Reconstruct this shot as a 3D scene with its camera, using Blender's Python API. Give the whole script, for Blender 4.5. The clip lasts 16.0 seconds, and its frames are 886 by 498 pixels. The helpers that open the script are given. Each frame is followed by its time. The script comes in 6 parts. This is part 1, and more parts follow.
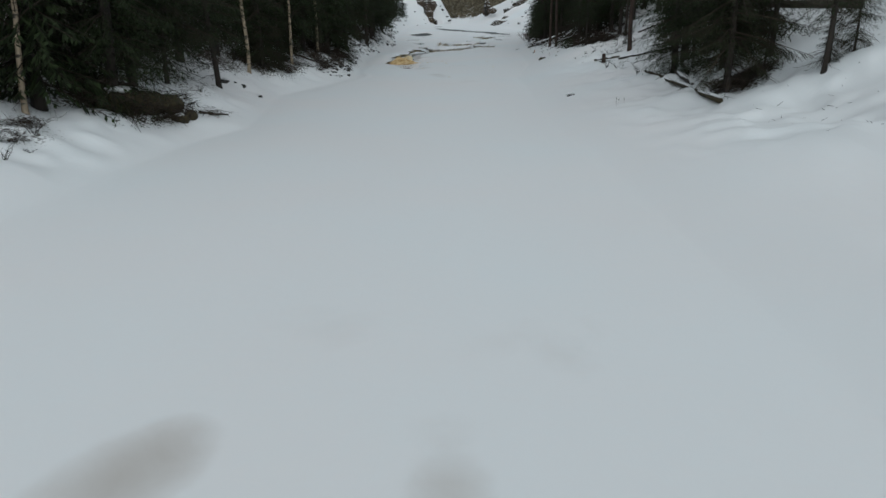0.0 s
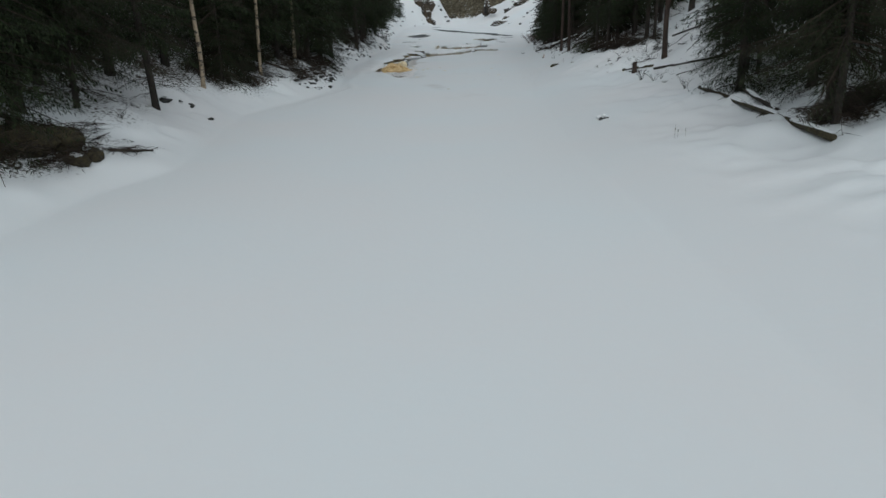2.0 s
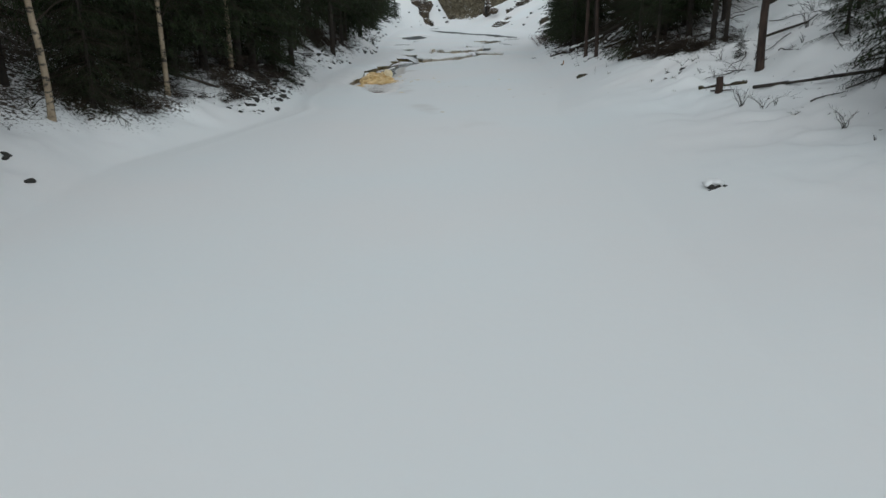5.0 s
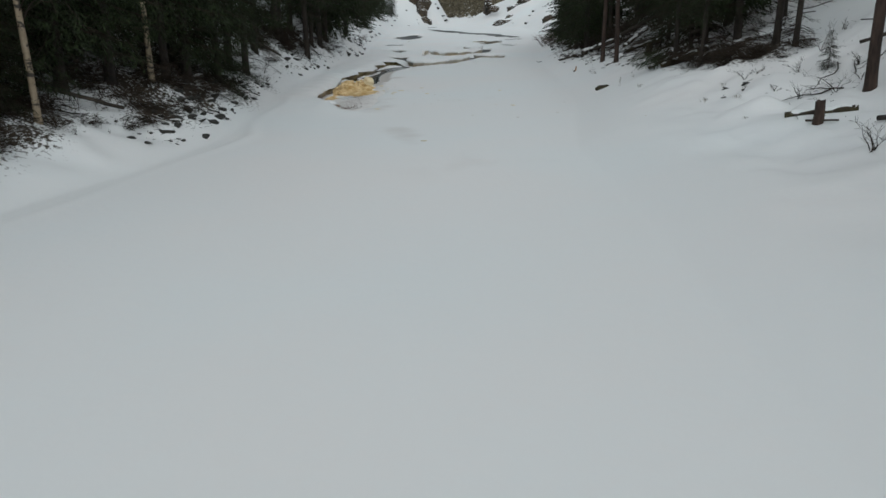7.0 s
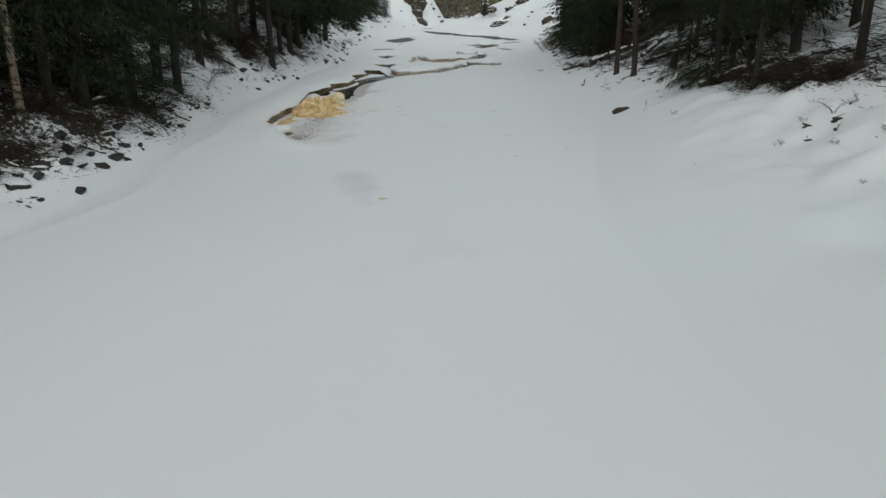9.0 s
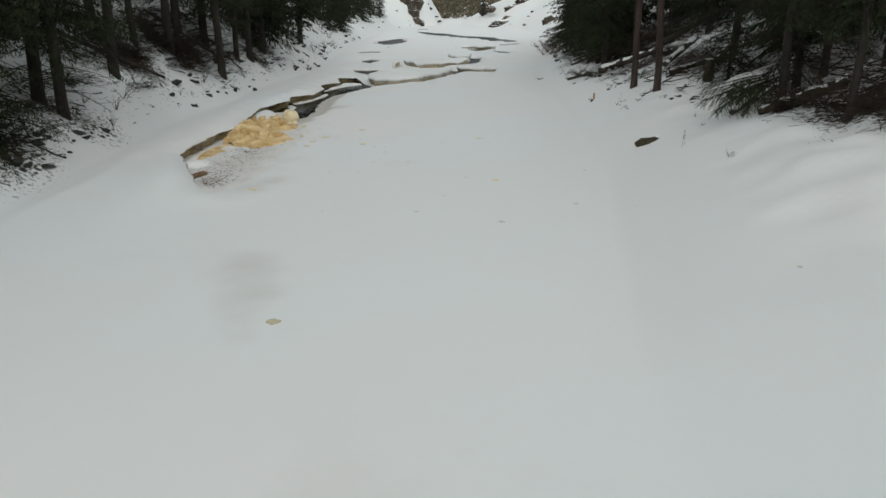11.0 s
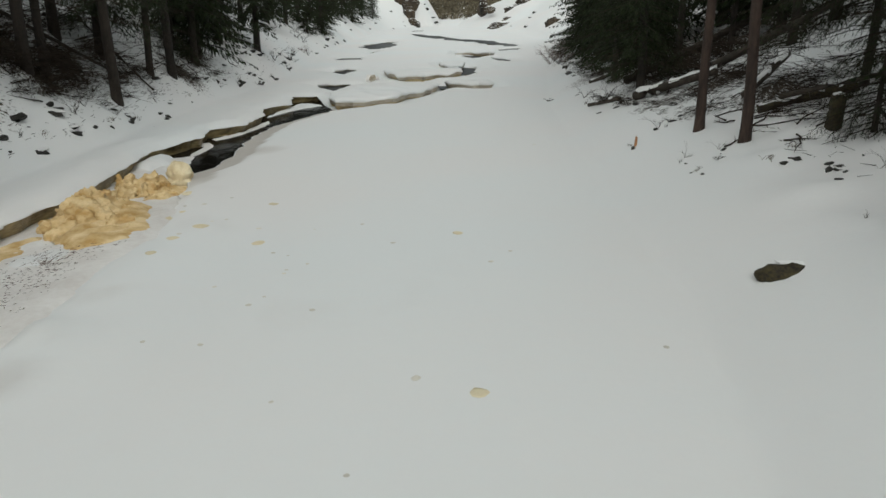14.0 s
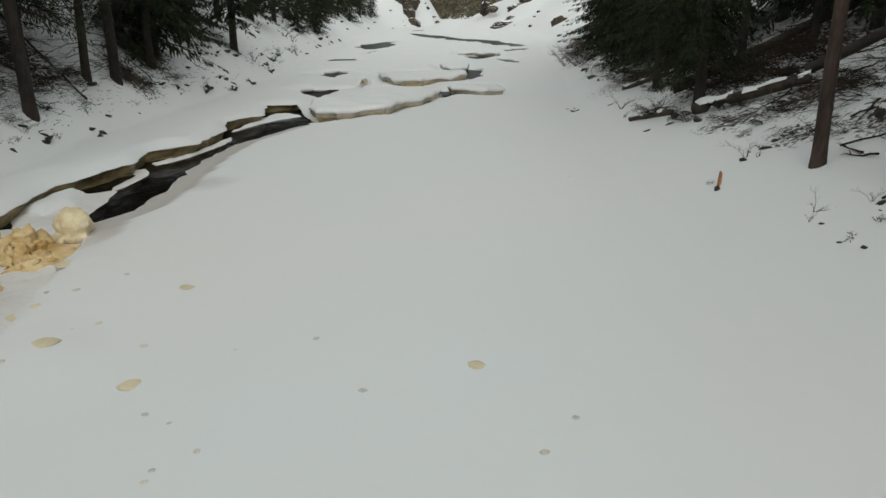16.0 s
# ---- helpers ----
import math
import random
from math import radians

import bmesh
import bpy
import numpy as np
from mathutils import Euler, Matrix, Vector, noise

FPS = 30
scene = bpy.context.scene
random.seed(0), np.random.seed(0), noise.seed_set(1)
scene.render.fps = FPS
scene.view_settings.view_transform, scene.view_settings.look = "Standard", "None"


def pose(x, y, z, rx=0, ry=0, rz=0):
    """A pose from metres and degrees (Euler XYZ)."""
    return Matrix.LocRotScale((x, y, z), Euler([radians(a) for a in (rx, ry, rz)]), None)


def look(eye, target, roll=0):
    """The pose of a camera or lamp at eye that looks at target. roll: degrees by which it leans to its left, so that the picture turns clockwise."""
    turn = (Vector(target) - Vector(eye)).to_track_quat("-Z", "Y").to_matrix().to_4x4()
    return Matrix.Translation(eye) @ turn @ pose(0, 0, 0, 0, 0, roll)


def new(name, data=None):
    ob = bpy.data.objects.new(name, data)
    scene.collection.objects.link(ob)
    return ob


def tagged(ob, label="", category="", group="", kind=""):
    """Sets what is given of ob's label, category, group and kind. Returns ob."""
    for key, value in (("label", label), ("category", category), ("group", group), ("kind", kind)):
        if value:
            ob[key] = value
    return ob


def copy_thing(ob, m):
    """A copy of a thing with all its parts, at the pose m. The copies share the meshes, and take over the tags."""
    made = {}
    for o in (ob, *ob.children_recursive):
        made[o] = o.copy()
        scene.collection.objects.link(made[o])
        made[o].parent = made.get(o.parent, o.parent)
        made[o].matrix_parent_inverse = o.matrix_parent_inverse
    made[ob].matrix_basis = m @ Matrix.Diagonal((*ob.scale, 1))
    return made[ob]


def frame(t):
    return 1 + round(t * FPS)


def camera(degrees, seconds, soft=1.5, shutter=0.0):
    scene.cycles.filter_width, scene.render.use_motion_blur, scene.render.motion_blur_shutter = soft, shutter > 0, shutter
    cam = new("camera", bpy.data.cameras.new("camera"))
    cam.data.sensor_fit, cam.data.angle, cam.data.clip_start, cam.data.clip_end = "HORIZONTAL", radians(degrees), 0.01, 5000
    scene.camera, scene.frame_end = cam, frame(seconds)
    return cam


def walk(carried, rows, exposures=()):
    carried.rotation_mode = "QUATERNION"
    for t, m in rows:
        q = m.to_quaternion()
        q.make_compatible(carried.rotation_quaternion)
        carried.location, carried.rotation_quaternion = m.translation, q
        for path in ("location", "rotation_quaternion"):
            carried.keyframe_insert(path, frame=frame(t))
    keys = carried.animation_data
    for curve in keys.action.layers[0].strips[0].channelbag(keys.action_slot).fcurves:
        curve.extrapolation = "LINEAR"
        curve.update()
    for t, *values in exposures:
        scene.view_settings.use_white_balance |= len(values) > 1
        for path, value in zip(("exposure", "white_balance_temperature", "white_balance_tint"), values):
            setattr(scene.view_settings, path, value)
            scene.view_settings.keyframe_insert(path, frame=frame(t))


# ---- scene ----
# seconds, x, y, z, yaw, pitch, roll
cam = camera(62.0, 16.0)
ROWS = [
    (0, 0.000, 0.000, 3.255, 0.085, -17.942, -0.008),
    (0.5, 0.032, 1.366, 3.240, 0.055, -17.974, -0.039),
    (1, 0.028, 2.839, 3.238, 0.065, -17.993, -0.080),
    (1.5, 0.022, 4.406, 3.246, 0.024, -17.962, -0.101),
    (2, 0.023, 6.015, 3.252, 0.014, -17.939, -0.123),
    (2.5, 0.047, 7.608, 3.244, -0.006, -17.928, -0.137),
    (3, 0.094, 9.193, 3.215, -0.042, -17.878, -0.150),
    (3.5, 0.136, 10.776, 3.165, -0.056, -17.812, -0.159),
    (4, 0.171, 12.380, 3.084, -0.063, -17.783, -0.182),
    (4.2, 0.182, 13.023, 3.052, -0.055, -17.781, -0.186),
    (6.3, 0.570, 19.795, 2.873, 0.075, -17.921, -0.183),
    (6.5, 0.615, 20.348, 2.871, 0.076, -17.928, -0.186),
    (7, 0.725, 21.711, 2.883, 0.046, -17.931, -0.160),
    (7.5, 0.845, 23.047, 2.911, 0.008, -17.929, -0.141),
    (8, 0.976, 24.366, 2.928, -0.040, -17.905, -0.139),
    (8.5, 1.118, 25.670, 2.953, -0.056, -17.895, -0.127),
    (9, 1.255, 26.967, 2.960, -0.080, -17.914, -0.115),
    (9.2, 1.311, 27.483, 2.959, -0.078, -17.918, -0.116),
    (11.3, 2.058, 32.942, 2.909, 0.008, -17.915, -0.211),
    (11.5, 2.110, 33.449, 2.903, 0.008, -17.933, -0.207),
    (12, 2.225, 34.712, 2.925, 0.013, -17.929, -0.193),
    (12.5, 2.349, 35.993, 2.958, 0.030, -17.916, -0.155),
    (13, 2.441, 37.276, 2.975, 0.014, -17.903, -0.144),
    (13.5, 2.525, 38.534, 2.978, -0.010, -17.891, -0.112),
    (14, 2.616, 39.771, 2.951, -0.022, -17.888, -0.074),
    (14.5, 2.692, 40.960, 2.878, -0.010, -17.889, -0.106),
    (15, 2.731, 42.089, 2.771, 0.015, -17.845, -0.079),
    (15.5, 2.700, 43.157, 2.702, 0.006, -17.852, -0.054),
    (16, 2.558, 44.156, 2.724, 0.019, -17.859, -0.015),
]
# seconds, stops, kelvin, tint
EXPOSURES = [(0.0, -0.35, 5850, 2), (4.0, -0.2, 5900, 2), (7.0, -0.17, 6020, 2.5), (9.0, -0.08, 6120, 2), (11.5, 0.06, 6350, 2), (13.0, 0.10, 6450, 1.6), (16.0, 0.05, 6450, 1.6)]
walk(cam, [(t, pose(x, y, z, 90 + pitch, 0, yaw) @ pose(0, 0, 0, 0, 0, roll)) for t, x, y, z, yaw, pitch, roll in ROWS], EXPOSURES)


# ---------- the lie of the land ----------
LEFT_FOOT = ((-40, -9.5), (10, -7.8), (20, -6.6), (22, -5.9), (26, -6.3), (31, -6.7), (36, -5.3), (40, -4.7), (44, -5.0), (48, -5.1), (52, -5.4),
             (57, -5.1), (60, -5.3), (63, -5.2), (70, -4.7), (76, -4.7), (85, -5.4), (111, -6.6), (150, -7.4), (176, -6.6), (186, -3.4), (195, 1.7), (215, 2.2), (260, -12))
RIGHT_FOOT = ((-40, 3.6), (10, 3.6), (18, 3.4), (22, 3.2), (30, 3.6), (38, 3.7), (47, 5.3), (55, 5.7), (63, 6.0), (70, 6.9), (80, 8.2),
              (100, 9.8), (125, 14.5), (150, 13.5), (178, 9.5), (192, 5.6), (215, 7.0), (260, 20))
LEFT_SLOPE = ((-40, 0.4), (20, 0.36), (30, 0.42), (40, 0.42), (46, 0.6), (57, 0.9), (76, 0.85), (110, 0.7), (180, 0.8), (192, 1.7), (215, 1.8))
RIGHT_SLOPE = ((-40, 0.24), (25, 0.24), (34, 0.28), (46, 0.42), (60, 0.42), (90, 0.45), (130, 0.5), (200, 0.5))


def table(rows, y):
    return np.interp(y, [r[0] for r in rows], [r[1] for r in rows])


def waves(x, y, scale, seed):
    """Soft uneven ground between -1 and 1."""
    r = np.random.RandomState(seed)
    out = 0.0
    for k in range(6):
        a, f, p = r.uniform(0, 6.283), r.uniform(0.6, 1.7) / scale, r.uniform(0, 6.283)
        out = out + np.sin(6.283 * f * (x * np.cos(a) + y * np.sin(a)) + p)
    return out / 4.0


def lumps(x, y, scale, seed):
    """Uneven ground between -1 and 1 with no direction of its own."""
    a = seed * 1.7
    u, v = (x * np.cos(a) + y * np.sin(a)) / scale + seed * 3.1, (y * np.cos(a) - x * np.sin(a)) / scale
    i, j = np.floor(u), np.floor(v)
    s, t = u - i, v - j
    s, t = s * s * (3 - 2 * s), t * t * (3 - 2 * t)

    def at(p, q):
        w = np.sin(p * 127.1 + q * 311.7 + seed * 74.7) * 43758.5453
        return 2 * (w - np.floor(w)) - 1

    return (at(i, j) * (1 - s) + at(i + 1, j) * s) * (1 - t) + (at(i, j + 1) * (1 - s) + at(i + 1, j + 1) * s) * t


def soft(d, r):
    """d where positive, rounded off over r."""
    return 0.5 * (d + np.sqrt(d * d + r * r)) - 0.5 * r * np.exp(-np.abs(d) / r)


HUMPS = ((6.9, 37.6, 0.35, 0.10), (7.1, 36.7, 0.3, 0.10), (6.9, 40.2, 0.35, 0.10), (7.7, 40.9, 0.4, 0.12), (6.7, 41.6, 0.3, 0.08), (6.3, 42.2, 0.35, 0.07), (7.0, 39.0, 0.3, 0.09), (7.6, 39.4, 0.35, 0.12),
         (8.3, 41.4, 0.4, 0.12), (6.0, 40.6, 0.4, 0.05), (-8.9, 29.6, 0.9, 0.25), (8.0, 30.6, 0.45, 0.09), (8.4, 33.2, 0.5, 0.12), (8.2, 28.8, 0.4, 0.09), (7.2, 48.6, 0.4, 0.08), (7.5, 50.6, 0.4, 0.1),
         (7.6, 19.3, 0.7, 0.2), (8.5, 18.9, 0.8, 0.28), (9.4, 18.5, 0.9, 0.32), (10.4, 17.9, 1.0, 0.32), (7.0, 38.1, 0.35, 0.10), (7.4, 38.2, 0.3, 0.12), (7.3, 36.9, 0.35, 0.10), (7.9, 38.2, 0.4, 0.14), (-1.38, 46.4, 0.26, 0.07))


def land(x, y):
    """Height of the snow at x, y."""
    x, y = np.asarray(x, float), np.asarray(y, float)
    dl, dr = table(LEFT_FOOT, y) - x, x - table(RIGHT_FOOT, y)
    left = np.maximum(soft(dl, 0.35), 0)
    right = np.maximum(soft(dr, 0.5), 0)
    zl = table(LEFT_SLOPE, y) * np.minimum(left, 3.0) + 0.5 * np.clip(left - 3.0, 0, 16) + 0.1 * np.clip(left - 19, 0, 60)
    zr = table(RIGHT_SLOPE, y) * np.minimum(right, 5.0) + 0.52 * np.clip(right - 5.0, 0, 18) + 0.1 * np.clip(right - 23, 0, 60)
    out = zl + zr
    rough = np.clip(left / 1.2, 0, 1) + np.clip((right - 1.0) / 2.5, 0, 1)
    near = np.clip((110 - y) / 60, 0, 1) 
    out = out + rough * (0.12 * lumps(x, y, 1.7, 3) + (0.10 * lumps(x, y, 0.8, 4) + 0.09 * np.maximum(lumps(x, y, 0.45, 14), -0.1)) * near + 0.35 * np.clip((left + right) / 8, 0, 1) * waves(x, y, 7.0, 5))
    out = out + 0.010 * waves(x, y, 6.0, 6) + 0.022 * waves(x, y, 4.0, 21) * np.clip((y - 63) / 8, 0, 1) + 0.028 * np.clip(x + 1.0, -1.5, 4) - 0.06
    out = out + 0.04 * (1.2 + lumps(x, y, 2.6, 23)) * np.exp(-((dl + 0.55 + 0.15 * np.sin(y)) / 0.16) ** 2) * np.clip((y - 31) / 3, 0, 1) * np.clip((48 - y) / 3, 0, 1)
    # the shelf of ice beyond the lead lies a little higher
    lift = np.clip((-2.0 - x) / 1.2, 0, 1)
    out = out + 0.13 * lift * lift * (3 - 2 * lift) * np.clip((y - 40) / 5, 0, 1) * np.clip((90 - y) / 15, 0, 1)
    out = out - 0.10 * np.clip((right - 1.5) / 1.5, 0, 1) * np.exp(-((y - 35.5) / 3.5) ** 2)
    # hummocks on the gentler bank
    out = out + np.clip((right - 1.9) / 1.3, 0, 1) * near * (0.13 * np.maximum(lumps(x, y, 1.1, 8), -0.3) * (0.6 + 0.4 * waves(x, y, 4.5, 18)) + 0.10 * np.maximum(lumps(x, y, 0.5, 9), -0.2) * np.maximum(waves(x, y, 2.4, 19) + 0.4, 0) - 0.03)
    for cx, cy, r, h in HUMPS:
        out = out + h * np.exp(-((x - cx) ** 2 + (y - cy) ** 2) / (r * r))
    far = np.clip((y - 100) / 25, 0, 1) * np.clip((left + right) / 2.5, 0, 1)
    out = out + far * (0.55 * lumps(x, y, 6.5, 31) + 0.3 * lumps(x, y, 2.8, 32))
    # the valley closes upstream and a wooded hill stands behind it
    out = out + 0.9 * np.clip((y - 196) / 25, 0, 1) + 0.10 * np.clip(y - 225, 0, 500)
    return out

# ---------- daylight under an even overcast ----------
world = bpy.data.worlds.new("overcast")
scene.world = world
world.use_nodes = True
wn = world.node_tree.nodes
sky = wn.new("ShaderNodeTexSky")
sky.sky_type, sky.sun_disc = "NISHITA", False
sky.sun_elevation, sky.sun_rotation = radians(38), radians(178)
sky.dust_density, sky.ozone_density = 4.0, 1.0
grey = wn.new("ShaderNodeHueSaturation")
grey.inputs["Saturation"].default_value = 0.22
world.node_tree.links.new(sky.outputs[0], grey.inputs["Color"])
world.node_tree.links.new(grey.outputs[0], wn["Background"].inputs["Color"])
wn["Background"].inputs["Strength"].default_value = 0.085
sun = new("sun", bpy.data.lights.new("sun", "SUN"))
sun.data.energy, sun.data.angle, sun.data.color = 1.15, radians(120), (1.0, 0.98, 0.95)
sun.matrix_world = look((0, 0, 40), (-0.4, 5, 0))


# ---------- materials ----------
def surface(name, dark, light, scale=4.0, rough=0.7, bump=0.3, grain=30.0, reach=0.02, stretch=(1, 1, 1), fine=0.35, own=0.0):
    """A two-tone surface: broad blotches, fine grain and relief."""
    m = bpy.data.materials.new(name)
    m.use_nodes = True
    n, link = m.node_tree.nodes, m.node_tree.links.new
    b = n["Principled BSDF"]
    co, mp = n.new("ShaderNodeTexCoord"), n.new("ShaderNodeMapping")
    mp.inputs["Scale"].default_value = stretch
    link(co.outputs["Object"], mp.inputs["Vector"])
    big, small = n.new("ShaderNodeTexNoise"), n.new("ShaderNodeTexNoise")
    big.inputs["Scale"].default_value, big.inputs["Detail"].default_value = scale, 6
    small.inputs["Scale"].default_value, small.inputs["Detail"].default_value = grain, 8
    link(mp.outputs[0], big.inputs["Vector"])
    link(mp.outputs[0], small.inputs["Vector"])
    mixf = n.new("ShaderNodeMix")
    mixf.inputs["Factor"].default_value = fine
    link(big.outputs["Fac"], mixf.inputs["A"])
    link(small.outputs["Fac"], mixf.inputs["B"])
    ramp = n.new("ShaderNodeValToRGB")
    ramp.color_ramp.elements[0].position, ramp.color_ramp.elements[0].color = 0.36, (*dark, 1)
    ramp.color_ramp.elements[1].position, ramp.color_ramp.elements[1].color = 0.64, (*light, 1)
    link(mixf.outputs["Result"], ramp.inputs[0])
    out = ramp.outputs[0]
    if own:
        info, hsv, ma = n.new("ShaderNodeObjectInfo"), n.new("ShaderNodeHueSaturation"), n.new("ShaderNodeMath")
        ma.operation = "MULTIPLY_ADD"
        ma.inputs[1].default_value, ma.inputs[2].default_value = own, 1 - own / 2
        link(info.outputs["Random"], ma.inputs[0])
        link(ma.outputs[0], hsv.inputs["Value"])
        link(out, hsv.inputs["Color"])
        out = hsv.outputs[0]
    link(out, b.inputs["Base Color"])
    b.inputs["Roughness"].default_value = rough
    bp = n.new("ShaderNodeBump")
    bp.inputs["Strength"].default_value, bp.inputs["Distance"].default_value = bump, reach
    link(small.outputs["Fac"], bp.inputs["Height"])
    link(bp.outputs[0], b.inputs["Normal"])
    return m


def snow_surface():
    m = surface("snow", (0.798, 0.782, 0.778), (0.775, 0.795, 0.803), 0.16, 0.65, 0.12, 7.0, 0.03, fine=0.18)
    n, link = m.node_tree.nodes, m.node_tree.links.new
    b = n["Principled BSDF"]
    b.inputs["Specular IOR Level"].default_value = 0.25
    # damp tan stains where meltwater has soaked through, and fallen needles under the trees
    base = b.inputs["Base Color"].links[0].from_socket
    co = n.new("ShaderNodeTexCoord")
    for name, scale, lo, hi, tone, weight in (("damp", 0.7, 0.50, 1.28, (0.53, 0.495, 0.465, 1), 1.0), ("litter", 11.0, 0.48, 0.60, (0.045, 0.032, 0.02, 1), 0.5), ("litter", 27.0, 0.58, 0.66, (0.035, 0.026, 0.018, 1), 0.5)):
        at, ns, add, rp, mx = n.new("ShaderNodeAttribute"), n.new("ShaderNodeTexNoise"), n.new("ShaderNodeMath"), n.new("ShaderNodeMapRange"), n.new("ShaderNodeMix")
        at.attribute_name = name
        ns.inputs["Scale"].default_value, ns.inputs["Detail"].default_value, ns.inputs["Distortion"].default_value = scale, 6, 0.4
        link(co.outputs["Object"], ns.inputs["Vector"])
        add.operation = "MULTIPLY_ADD"
        add.inputs[1].default_value = weight
        link(at.outputs["Fac"], add.inputs[0])
        link(ns.outputs["Fac"], add.inputs[2])
        rp.inputs["From Min"].default_value, rp.inputs["From Max"].default_value = lo + 0.22, hi + 0.22
        link(add.outputs[0], rp.inputs["Value"])
        only, gate = n.new("ShaderNodeMath"), n.new("ShaderNodeMath")
        only.operation, gate.operation, only.use_clamp = "MULTIPLY_ADD", "MULTIPLY", True
        only.inputs[1].default_value, only.inputs[2].default_value = 5.0, -0.75
        link(at.outputs["Fac"], only.inputs[0])
        link(only.outputs[0], gate.inputs[0])
        link(rp.outputs["Result"], gate.inputs[1])
        mx.data_type = "RGBA"
        link(gate.outputs[0], mx.inputs["Factor"])
        link(base, mx.inputs["A"])
        mx.inputs["B"].default_value = tone
        base = mx.outputs["Result"]
    link(base, b.inputs["Base Color"])
    return m


def leafy(name, dark, light, rough=0.65):
    """Needles: each twig a little different."""
    m = bpy.data.materials.new(name)
    m.use_nodes = True
    n, link = m.node_tree.nodes, m.node_tree.links.new
    b, geo, ramp = n["Principled BSDF"], n.new("ShaderNodeNewGeometry"), n.new("ShaderNodeValToRGB")
    ramp.color_ramp.elements[0].color, ramp.color_ramp.elements[1].color = (*dark, 1), (*light, 1)
    link(geo.outputs["Random Per Island"], ramp.inputs[0])
    link(ramp.outputs[0], b.inputs["Base Color"])
    b.inputs["Roughness"].default_value = rough
    b.inputs["Specular IOR Level"].default_value = 0.2
    return m


SNOW = snow_surface()
NEEDLE = leafy("spruce_needles", (0.008, 0.012, 0.004), (0.026, 0.039, 0.013))
GREENTIP = leafy("green_boughs", (0.014, 0.026, 0.010), (0.05, 0.078, 0.032))
DEADNEEDLE = leafy("dead_needles", (0.013, 0.009, 0.006), (0.042, 0.03, 0.018))
PINENEEDLE = leafy("pine_needles", (0.012, 0.02, 0.009), (0.035, 0.05, 0.02))
SPRUCEBARK = surface("spruce_bark", (0.011, 0.008, 0.006), (0.038, 0.029, 0.022), 5, 0.9, 0.8, 26, 0.02, (1, 1, 0.35), own=0.5)
PINEBARK = surface("pine_bark", (0.018, 0.011, 0.008), (0.066, 0.041, 0.031), 5, 0.9, 0.9, 22, 0.025, (1, 1, 0.3), own=0.3)
DEADWOOD = surface("dead_wood", (0.018, 0.014, 0.010), (0.075, 0.058, 0.044), 5, 0.85, 0.6, 30, 0.01, (0.4, 1, 1), own=0.4)
FRESHWOOD = surface("torn_wood", (0.22, 0.09, 0.03), (0.45, 0.22, 0.09), 9, 0.8, 0.5, 40, 0.01, (1, 1, 0.2))
TWIG = leafy("twig_bark", (0.012, 0.009, 0.006), (0.048, 0.035, 0.026), 0.8)
STONE = surface("wet_stone", (0.008, 0.0075, 0.006), (0.034, 0.031, 0.024), 3.5, 0.6, 0.6, 24, 0.02, own=0.6)
MOSSY = surface("mossy_stone", (0.009, 0.006, 0.004), (0.062, 0.048, 0.016), 9, 0.8, 0.8, 34, 0.02, fine=0.5)
CLIFF = surface("cliff_rock", (0.012, 0.011, 0.010), (0.085, 0.06, 0.036), 0.5, 0.85, 0.8, 5, 0.3, (1, 1, 0.5))
ICE = surface("river_ice", (0.09, 0.064, 0.026), (0.52, 0.41, 0.21), 2.2, 0.35, 0.6, 11, 0.03, (0.6, 0.6, 2.5))
PALEICE = surface("pale_ice", (0.25, 0.20, 0.13), (0.60, 0.55, 0.47), 1.5, 0.4, 0.5, 10, 0.03, (0.6, 0.6, 2))
FOAM = surface("river_foam", (0.49, 0.30, 0.105), (0.79, 0.62, 0.36), 3.4, 0.9, 0.5, 26, 0.02, (1, 1, 1.8), fine=0.12)
GREYWOOD = surface("grey_wood", (0.012, 0.009, 0.007), (0.075, 0.062, 0.05), 6, 0.9, 0.8, 30, 0.02, (1, 0.3, 1))
FROSTED = leafy("frosted_twigs", (0.07, 0.045, 0.035), (0.40, 0.35, 0.33), 0.8)
# brown foam, its colour darkened to stand in for shade under the lip
SHADEDBROWNFOAM = surface("shaded_brown_foam", (0.05, 0.026, 0.012), (0.30, 0.18, 0.09), 7.0, 0.9, 0.6, 26, 0.02)
FOAMPALE = surface("dried_foam", (0.60, 0.51, 0.33), (0.76, 0.69, 0.52), 9.0, 0.85, 0.5, 40, 0.01, own=0.3)
FADEDFOAM = surface("faded_foam", (0.60, 0.57, 0.51), (0.74, 0.71, 0.64), 9.0, 0.85, 0.5, 40, 0.01, own=0.3)
CREAMFOAM = surface("cream_foam", (0.66, 0.53, 0.32), (0.83, 0.73, 0.52), 5.0, 0.9, 0.4, 30, 0.01, fine=0.2)
SLUSH = surface("slush", (0.72, 0.68, 0.655), (0.85, 0.83, 0.815), 1.6, 0.45, 0.6, 12, 0.03)
FLECK = leafy("bark_flecks", (0.03, 0.013, 0.008), (0.12, 0.055, 0.034), 0.6)
GRASS = leafy("dead_grass", (0.05, 0.035, 0.018), (0.16, 0.12, 0.07), 0.8)
FARWOOD = leafy("far_trees", (0.035, 0.03, 0.02), (0.21, 0.18, 0.125), 0.9)


